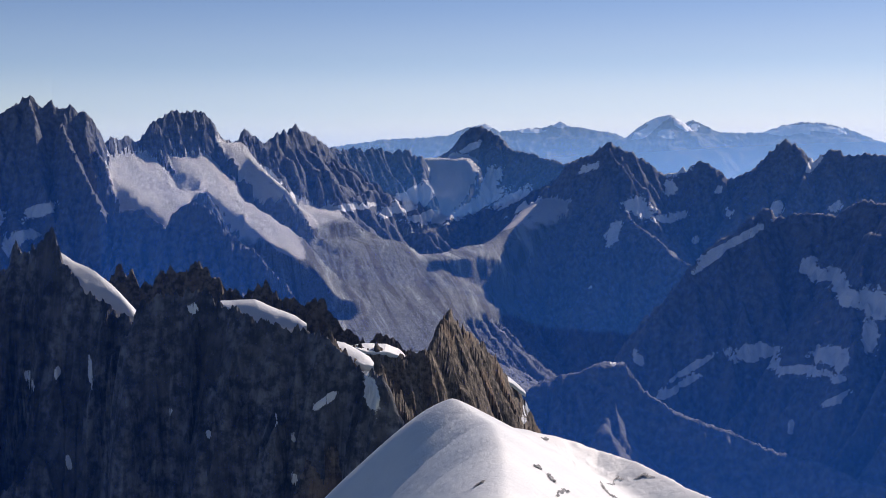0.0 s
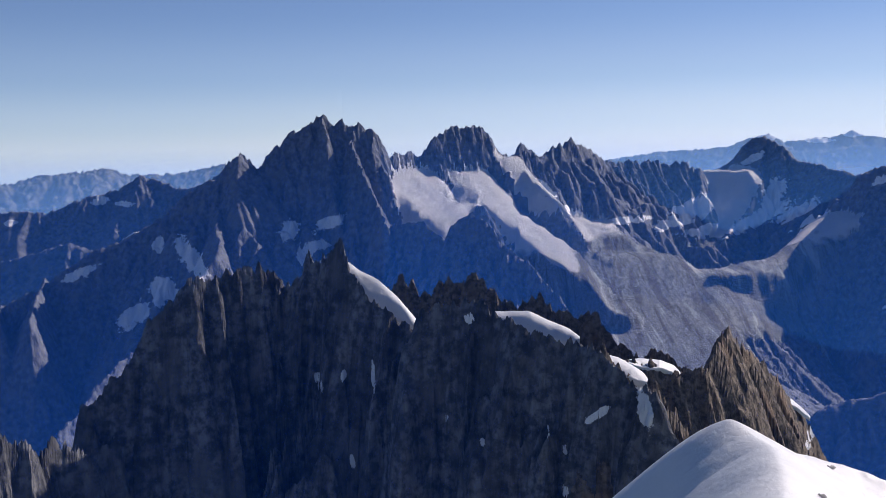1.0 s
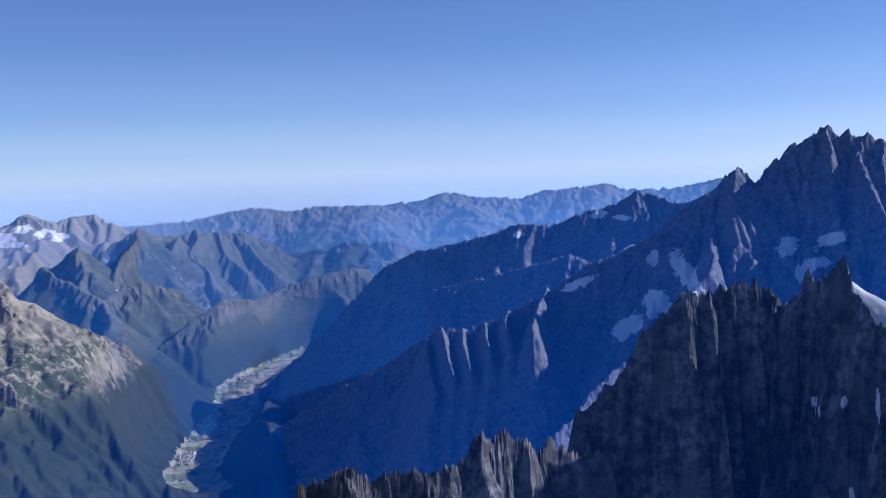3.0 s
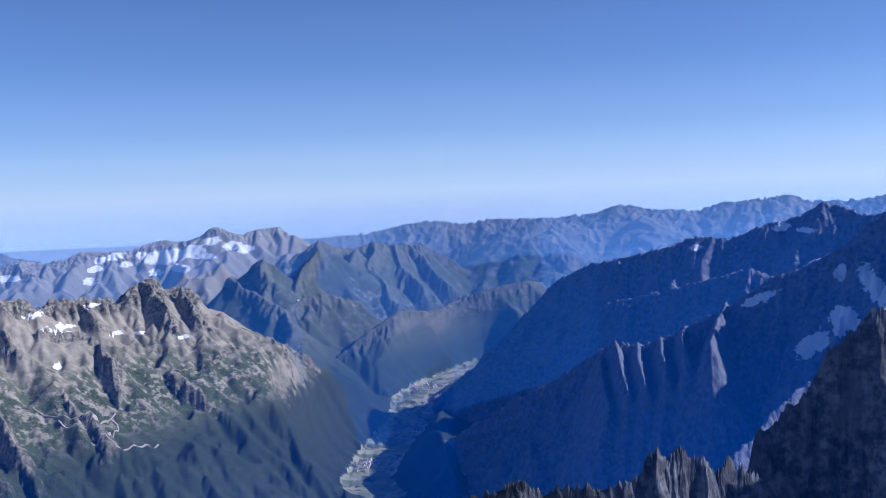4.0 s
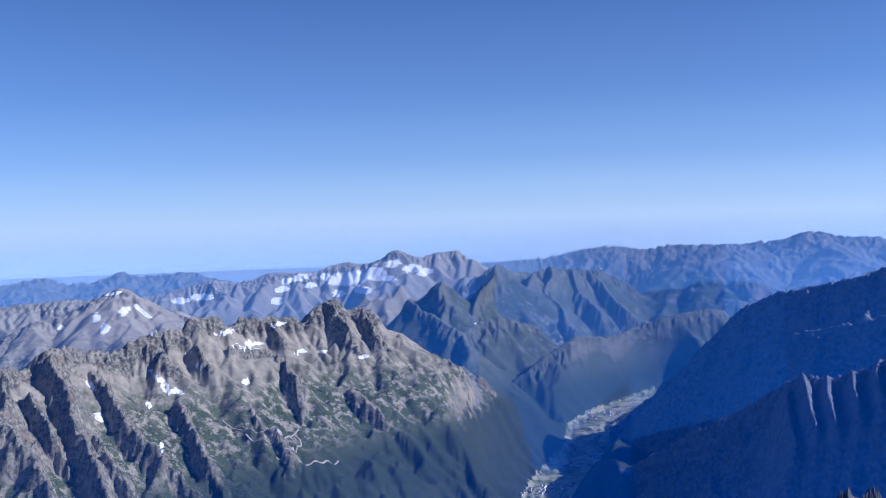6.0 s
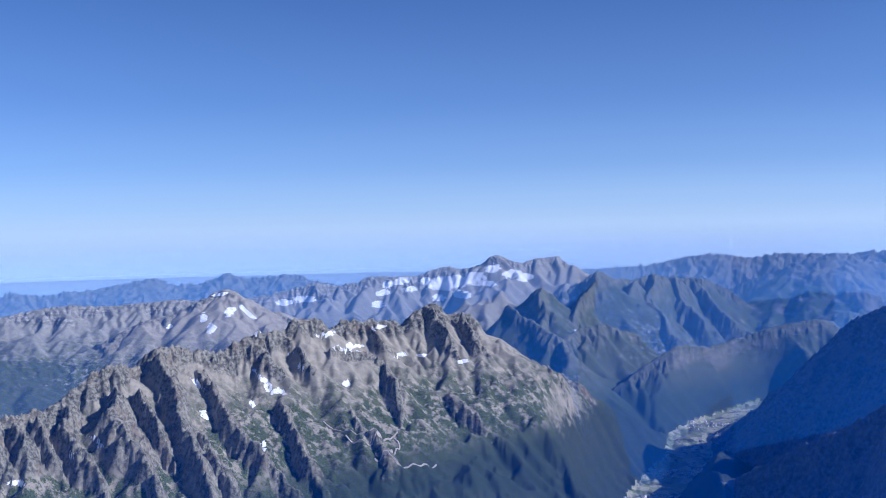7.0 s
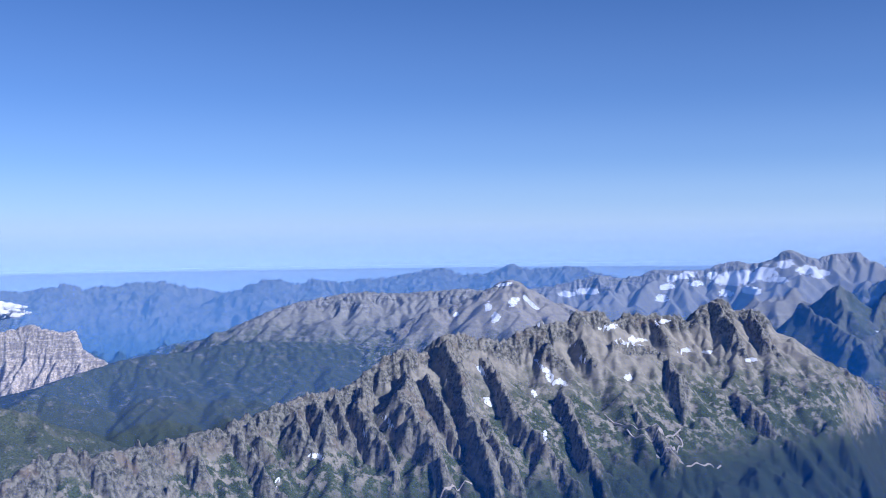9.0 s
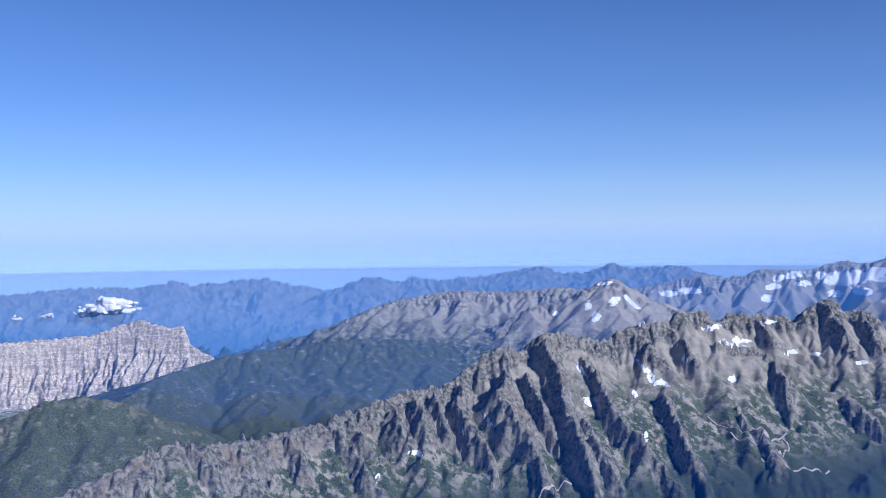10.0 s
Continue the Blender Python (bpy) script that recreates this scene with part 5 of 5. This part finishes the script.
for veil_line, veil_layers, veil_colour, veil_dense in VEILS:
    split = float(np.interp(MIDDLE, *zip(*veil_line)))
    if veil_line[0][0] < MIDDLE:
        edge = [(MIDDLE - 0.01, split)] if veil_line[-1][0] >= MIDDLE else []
        haze_sheet([p for p in veil_line if p[0] < MIDDLE] + edge, veil_layers, veil_colour, veil_dense, -LEAN)
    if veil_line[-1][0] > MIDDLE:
        haze_sheet([(MIDDLE, split)] + [p for p in veil_line if p[0] > MIDDLE], veil_layers, veil_colour, veil_dense, 2.0 * LEAN)

# ---- the snow ridge below the viewpoint ----
def soft_top(a, b, k):
    return np.maximum(a, b) + k * np.log1p(np.exp(-np.abs(a - b) / k))


def spine(x, y, points, slope_left, slope_right, shoulder=0.0):
    """Height of a ridge that falls off at its own slope on either hand of its line."""
    nearest, height = np.full(x.shape, 1e9), np.zeros_like(x)
    for a, b in zip(points[:-1], points[1:]):
        ux, uy = b[0] - a[0], b[1] - a[1]
        length = math.hypot(ux, uy)
        t = np.clip(((x - a[0]) * ux + (y - a[1]) * uy) / length ** 2, 0, 1)
        px, py = x - a[0] - t * ux, y - a[1] - t * uy
        d = np.hypot(px, py)
        hand = np.clip((ux * py - uy * px) / length / (d + 0.3) * 1.5, -1, 1)
        slope = slope_right + (slope_left - slope_right) * (0.5 + 0.5 * hand)
        down = slope * (np.sqrt(d * d + 0.12) - 0.35)
        if shoulder:                               # a rounded dome before the flank steepens
            down = np.where(hand < 0, slope * d * d / (d + shoulder), down)
        top = a[2] + t * (b[2] - a[2]) - down
        closer = d < nearest
        nearest, height = np.where(closer, d, nearest), np.where(closer, top, height)
    return height


shape = []


def snow_ridge():
    xs, ys = np.arange(-32.0, 34.01, 0.22), np.arange(22.0, 100.01, 0.25)
    x, y = np.meshgrid(xs, ys)
    main = spine(x, y, MAIN_SPINE, 0.62, 1.15, 4.0)
    side = spine(x, y, SIDE_SPINE, 1.0, 0.30)
    z = soft_top(main, side, 0.35)
    windy = np.clip((x - 4.5) / 3.0, 0, 1)
    z += fractal(x, y, 9.0, 4, 11) * 0.25 + (fractal(x, y, 3.2, 4, 12, 0.6, True) * 0.16 + fractal(x, y, 0.9, 2, 14) * 0.05) * windy
    z = np.maximum(z, 640.0)
    bm_index = np.arange(z.size).reshape(z.shape)
    quads = np.stack([bm_index[:-1, :-1], bm_index[:-1, 1:], bm_index[1:, 1:], bm_index[1:, :-1]], -1).reshape(-1, 4)
    me = bpy.data.meshes.new("snow_ridge")
    me.from_pydata(np.stack([x.ravel(), y.ravel(), z.ravel()], 1).tolist(), [], quads.tolist())
    me.polygons.foreach_set("use_smooth", np.ones(len(me.polygons), bool))
    me.materials.append(SNOW)
    shape.append((xs, ys, z))
    tagged(new("snow_ridge", me), "white snow ridge with a rounded sunlit crest", "snow ridge", kind="structure")


MAIN_SPINE = [(0.6, 75.0, 749.0), (1.9, 72.0, 749.0), (3.0, 67.9, 749.3), (3.2, 59.9, 750.1), (2.6, 47.9, 751.3), (1.8, 36.0, 752.8), (1.1, 27.0, 753.6)]
SIDE_SPINE = [(0.6, 75.0, 749.0), (2.7, 78.0, 747.0), (4.5, 79.9, 745.6), (6.8, 81.7, 744.7), (9.6, 82.4, 743.8), (12.2, 82.1, 743.0), (14.7, 80.7, 742.7), (16.2, 78.3, 742.6), (17.0, 75.1, 742.6), (18.5, 71.6, 742.8), (19.8, 70.3, 741.8), (20.7, 67.9, 739.6), (20.9, 64.7, 736.1)]
snow_ridge()


def snow_at(px, py):
    xs, ys, z = shape[0]
    return float(z[int(np.argmin(np.abs(ys - py))), int(np.argmin(np.abs(xs - px)))])


def snow_crack(points, wide):
    """A ragged dark crack in the snow crust."""
    rng = random.Random(int(points[0][0] * 100))
    bm = bmesh.new()
    old = None
    steps = 34
    for i in range(steps + 1):
        t = i / steps * (len(points) - 1)
        k = min(int(t), len(points) - 2)
        ax, ay = (points[k][j] + (points[k + 1][j] - points[k][j]) * (t - k) for j in (0, 1))
        ax, ay = ax + rng.uniform(-0.12, 0.12), ay + rng.uniform(-0.16, 0.16)
        half = wide * rng.uniform(0.15, 1.0) * math.sin(math.pi * (0.06 + 0.88 * i / steps))
        pair = [bm.verts.new((ax + s * half * 0.5, ay + s * half, max(snow_at(ax, ay), snow_at(ax + s * half * 0.5, ay + s * half)) + 0.05)) for s in (-1, 1)]
        if old:
            bm.faces.new((old[0], pair[0], pair[1], old[1]))
        old = pair
    me = bpy.data.meshes.new("snow_crack")
    bm.to_mesh(me)
    bm.free()
    me.materials.append(CRACK)
    tagged(new("snow_crack", me), "dark ragged crack in the snow crust", "crack", "cracks in the snow ridge")


CRACKS = [
    [(5.8, 58.9), (6.0, 58.0), (6.2, 57.7)],
    [(5.8, 54.1), (6.4, 56.4), (6.9, 57.3)],
    [(10.4, 68.9), (10.3, 67.1), (10.5, 65.3), (11.3, 66.6)],
    [(11.4, 73.0), (13.0, 78.5), (13.6, 78.1)],
    [(14.3, 78.0), (15.1, 78.2), (15.8, 77.4)],
    [(5.1, 59.0), (5.5, 59.2)],
    [(7.5, 80.2), (8.1, 80.7)],
    [(1.5, 51.7), (2.0, 52.0)],
]
for crack_line in CRACKS:
    snow_crack(crack_line, 0.3)


# ---- snow caps on the rock crest ----
def snow_cap(upper, lower):
    """A rounded slab of old snow: its upper and its lower edge, a swollen top between, and a lip with thickness."""
    steps, across = 48, 14
    def along(points, t):
        i = min(int(t * (len(points) - 1)), len(points) - 2)
        f = t * (len(points) - 1) - i
        f = f * f * (3 - 2 * f) * 0.4 + f * 0.6
        return Vector(points[i]).lerp(Vector(points[i + 1]), f)
    verts, faces = [], []
    for i in range(steps + 1):
        t = i / steps
        a, b = along(upper, t), along(lower, t)
        narrow = math.sin(math.pi * min(max(t, 0.02), 0.98)) ** 0.5
        for j in range(across + 1):
            u = j / across
            p = a.lerp(b, 0.5 + (u - 0.5) * (0.35 + 0.65 * narrow))
            wob = noise.noise(p * 0.11) * 0.9 + noise.noise(p * 0.4) * 0.25
            p.z += (1.6 * math.sin(math.pi * u) + wob * (0.4 + u)) * narrow
            verts.append(p)
        lip = verts[-1].copy()
        lip.z -= 2.2
        lip += Vector((-b.x, -b.y, 0)).normalized() * -1.5
        verts.append(lip)
    row = across + 2
    for i in range(steps):
        for j in range(row - 1):
            k = i * row + j
            faces.append((k, k + 1, k + row + 1, k + row))
    me = bpy.data.meshes.new("snowfield")
    me.from_pydata(verts, [], faces)
    me.polygons.foreach_set("use_smooth", np.ones(len(me.polygons), bool))
    me.materials.append(SNOW_CAP)
    tagged(new("snowfield", me), "white rounded snowfield lying on the rock crest", "snowfield", "snowfields on the crest")


SNOW_CAP = snow_material("cap_snow", 3.0)
SNOW_CAPS = [
    ([(-163.5, 433.2, 721.6), (-157.7, 430.0, 723.6), (-149.7, 427.5, 718.3), (-140.1, 425.5, 714.3), (-131.6, 423.0, 708.4), (-122.1, 420.6, 699.4)],
     [(-158.3, 422.3, 717.1), (-152.0, 419.3, 712.5), (-142.2, 417.4, 707.0), (-132.8, 415.3, 701.4), (-124.4, 412.7, 697.1), (-119.4, 408.9, 696.4)]),
    ([(-88.2, 410.6, 705.3), (-82.2, 407.8, 705.7), (-73.0, 405.5, 705.6), (-64.0, 403.0, 702.6), (-56.0, 400.1, 700.2), (-51.8, 396.6, 698.2)],
     [(-83.1, 399.4, 703.3), (-75.9, 396.8, 700.5), (-69.0, 394.0, 698.3), (-61.2, 391.2, 696.7), (-54.5, 388.2, 697.0), (-50.3, 384.7, 698.2)]),
    ([(-40.9, 383.8, 694.6), (-36.3, 382.8, 693.3), (-31.1, 381.7, 690.3), (-26.7, 380.6, 688.0), (-25.0, 379.2, 686.2)],
     [(-38.9, 372.0, 693.6), (-35.6, 370.8, 690.5), (-31.6, 369.7, 688.3), (-28.1, 368.4, 686.9), (-25.0, 367.1, 687.2)]),
    ([(-40.4, 446.2, 679.7), (-33.1, 451.3, 679.1), (-24.8, 456.3, 677.6), (-20.1, 461.1, 674.1), (-17.1, 465.7, 670.6)],
     [(-37.0, 434.4, 680.1), (-32.2, 439.3, 678.1), (-25.4, 444.3, 676.5), (-19.6, 449.1, 674.5), (-16.7, 453.7, 672.1)]),
    ([(-15.1, 465.8, 672.6), (-11.2, 470.5, 670.8), (-8.0, 475.3, 668.0), (-4.2, 480.0, 664.9)],
     [(-13.7, 453.8, 673.0), (-10.4, 458.5, 671.0), (-7.3, 463.3, 669.0), (-4.1, 468.0, 666.7)]),
    ([(-182.1, 433.3, 711.7), (-177.1, 433.9, 715.3), (-172.8, 434.2, 719.2), (-169.4, 434.1, 722.7)],
     [(-176.7, 422.5, 712.6), (-171.9, 423.1, 713.0), (-168.2, 423.1, 716.1), (-165.6, 422.7, 720.5)]),
    ([(25.2, 542.4, 644.7), (32.2, 547.7, 642.3), (38.5, 553.0, 636.8), (44.0, 558.3, 630.9)],
     [(26.9, 530.3, 645.7), (32.1, 535.7, 642.4), (37.7, 541.0, 637.5), (42.5, 546.3, 632.9)]),
]
for cap_upper, cap_lower in SNOW_CAPS:
    snow_cap(cap_upper, cap_lower)


# ---- the valley's village, mountain tracks and small clouds ----
def ground_at(points):
    a = np.array(points, float)
    return ground(a[:, 0].copy(), a[:, 1].copy())[0]


def part(name, bm, material, parent=None, label=""):
    """Links a bmesh as one mesh object, under a thing where one is given."""
    me = bpy.data.meshes.new(name)
    bm.to_mesh(me)
    bm.free()
    me.materials.append(material)
    ob = new(name, me)
    ob.parent = parent
    return tagged(ob, label)


def house(long_, wide, tall):
    """A chalet: walls with gables, and a roof of two slabs with eaves."""
    l, w, h = long_ / 2, wide / 2, tall
    rise = wide * 0.32
    bm = bmesh.new()
    low = [bm.verts.new((x, y, -1.5)) for x, y in ((-l, -w), (l, -w), (l, w), (-l, w))]
    top = [bm.verts.new((x, y, h)) for x, y in ((-l, -w), (l, -w), (l, w), (-l, w))]
    ends = [bm.verts.new((-l, 0, h + rise)), bm.verts.new((l, 0, h + rise))]
    for i in range(4):
        j = (i + 1) % 4
        if i in (1, 3):
            bm.faces.new((low[i], low[j], top[j], ends[1 if i == 1 else 0], top[i]))
        else:
            bm.faces.new((low[i], low[j], top[j], top[i]))
    walls = part("house", bm, PLASTER)
    bm = bmesh.new()
    e, k = 0.35, 0.3
    for s in (-1, 1):
        ring = []
        for lift in (0.0, k):
            ring.append([bm.verts.new(p) for p in ((-l - e, 0, h + rise + 0.02 + lift), (l + e, 0, h + rise + 0.02 + lift),
                                                   (l + e, s * (w + e), h - e * 0.64 + lift), (-l - e, s * (w + e), h - e * 0.64 + lift))])
        bm.faces.new(ring[1])
        bm.faces.new(ring[0][::-1])
        for i in range(4):
            j = (i + 1) % 4
            bm.faces.new((ring[0][i], ring[0][j], ring[1][j], ring[1][i]))
    bmesh.ops.recalc_face_normals(bm, faces=bm.faces[:])
    part("roof", bm, ROOFING, walls, "grey slate roof")
    return tagged(walls, "small pale chalet with a grey roof among valley meadows", "house", "chalets of the valley village")


def village():
    rng = random.Random(7)
    kinds = [house(4.6, 3.4, 2.6), house(6.0, 3.8, 3.0), house(3.8, 3.0, 2.2), house(9.0, 4.4, 4.2)]
    spots = []
    for (cx, cy, tx, ty, reach, spread, count) in CLUSTERS:
        for _ in range(count):
            u, v = rng.gauss(0, 1) * reach, rng.gauss(0, 1) * spread
            spots.append((cx + tx * u - ty * v, cy + ty * u + tx * v))
    free = []
    for s in spots:
        if all(math.hypot(s[0] - q[0], s[1] - q[1]) > 7.0 for q in free):
            free.append(s)
    a = np.array(free, float)
    heights, who, _, _ = ground(a[:, 0].copy(), a[:, 1].copy())
    on_floor = who == GROUPS.index("valley_floor")
    free = [s for s, ok in zip(free, on_floor) if ok]
    heights = heights[on_floor]
    used = set()
    for (hx, hy), hz in zip(free, heights):
        k = rng.choices(range(4), (4, 3, 4, 1))[0]
        m = pose(hx, hy, float(hz) + 0.1, 0, 0, rng.choice((28, 118)) + rng.uniform(-12, 12))
        if k in used:
            copy_thing(kinds[k], m)
        else:
            kinds[k].matrix_basis = m
            used.add(k)


# middle, way along the valley, half length, half width, number
CLUSTERS = [(-1860, 1400, 0.56, 0.83, 60.0, 16.0, 90), (-1760, 1250, 0.46, 0.89, 50.0, 16.0, 80), (-2100, 1700, 0.42, 0.9, 45.0, 14.0, 50)]
village()


def mountain_track(line, half):
    """A gravel road laid on the slope, with level verges."""
    pts = []
    for a, b in zip(line[:-1], line[1:]):
        n = max(3, int(math.hypot(b[0] - a[0], b[1] - a[1]) / 3.0))
        pts += [(a[0] + (b[0] - a[0]) * i / n, a[1] + (b[1] - a[1]) * i / n) for i in range(n)]
    pts.append(line[-1])
    soft = [tuple(sum(pts[min(max(i + k, 0), len(pts) - 1)][j] for k in (-2, -1, 0, 1, 2)) / 5 for j in (0, 1)) for i in range(len(pts))]
    sides, mids = [], []
    for i, p in enumerate(soft):
        q, r = soft[max(i - 1, 0)], soft[min(i + 1, len(soft) - 1)]
        dx, dy = r[0] - q[0], r[1] - q[1]
        n = math.hypot(dx, dy) + 1e-6
        sides.append(((p[0] - dy / n * half, p[1] + dx / n * half), (p[0] + dy / n * half, p[1] - dx / n * half)))
    flat = [s for pair in sides for s in pair]
    z = ground_at(flat + soft)
    bm = bmesh.new()
    old = None
    for i in range(len(soft)):
        zl, zr, zm = z[2 * i], z[2 * i + 1], z[len(flat) + i]
        top = max(zl, zr, zm) + 0.5
        row = [bm.verts.new((*sides[i][0], min(zl, top) - 1.0)), bm.verts.new((*sides[i][0], top)),
               bm.verts.new((*sides[i][1], top)), bm.verts.new((*sides[i][1], min(zr, top) - 1.0))]
        if old:
            for k in range(3):
                bm.faces.new((old[k], old[k + 1], row[k + 1], row[k]))
        old = row
    tagged(part("gravel_track", bm, GRAVEL), "pale gravel track winding over the slope", "track", "tracks on the sunny slope")


TRACKS = [
    [(-1742, 574), (-1717, 591), (-1692, 617), (-1680, 637)],
    [(-1701, 600), (-1683, 603), (-1664, 631), (-1682, 669), (-1676, 676)],
    [(-1635, 625), (-1625, 646), (-1617, 657), (-1620, 678), (-1623, 709), (-1634, 739)],
    [(-1684, 680), (-1669, 688), (-1630, 653), (-1632, 624)],
    [(-1689, 692), (-1678, 662), (-1678, 632)],
    [(-1467, 155), (-1469, 202), (-1477, 252), (-1505, 298)],
]
for track_line in TRACKS:
    mountain_track(track_line, 1.1)


def cloud(centre, size, count, seed):
    """A small ragged cloud: many puffs run together."""
    rng = random.Random(seed)
    bm = bmesh.new()
    for k in range(count):
        u = rng.gauss(0, 0.40)
        r = rng.uniform(0.14, 0.32) * (1.25 - min(abs(u), 1.0)) * size[2]
        m = Matrix.Translation((rng.gauss(0, 0.35) * size[0], u * size[1], abs(rng.gauss(0, 0.4)) * size[2])) @ Matrix.Diagonal((r * 1.3, r * 1.9, r, 1))
        made = bmesh.ops.create_icosphere(bm, subdivisions=3, radius=1.0, matrix=m)
        for v in made["verts"]:
            v.co += Vector(noise.noise_vector(v.co * 0.07)) * r * 0.7 + Vector(noise.noise_vector(v.co * 0.22)) * r * 0.15
    for f in bm.faces:
        f.smooth = True
    ob = part("cloud", bm, VAPOUR)
    ob.matrix_basis = pose(*centre, 0, 0, math.degrees(math.atan2(centre[1], centre[0])))
    tagged(ob, "small white morning cloud over the limestone cliff", "cloud", "clouds by the cliff")


cloud((-2990, -690, 552), (34, 86, 32), 130, 3)
cloud((-3000, -752, 540), (22, 46, 18), 60, 4)
cloud((-2965, -853, 540), (14, 24, 10), 30, 5)
cloud((-2945, -927, 538), (12, 18, 9), 24, 6)
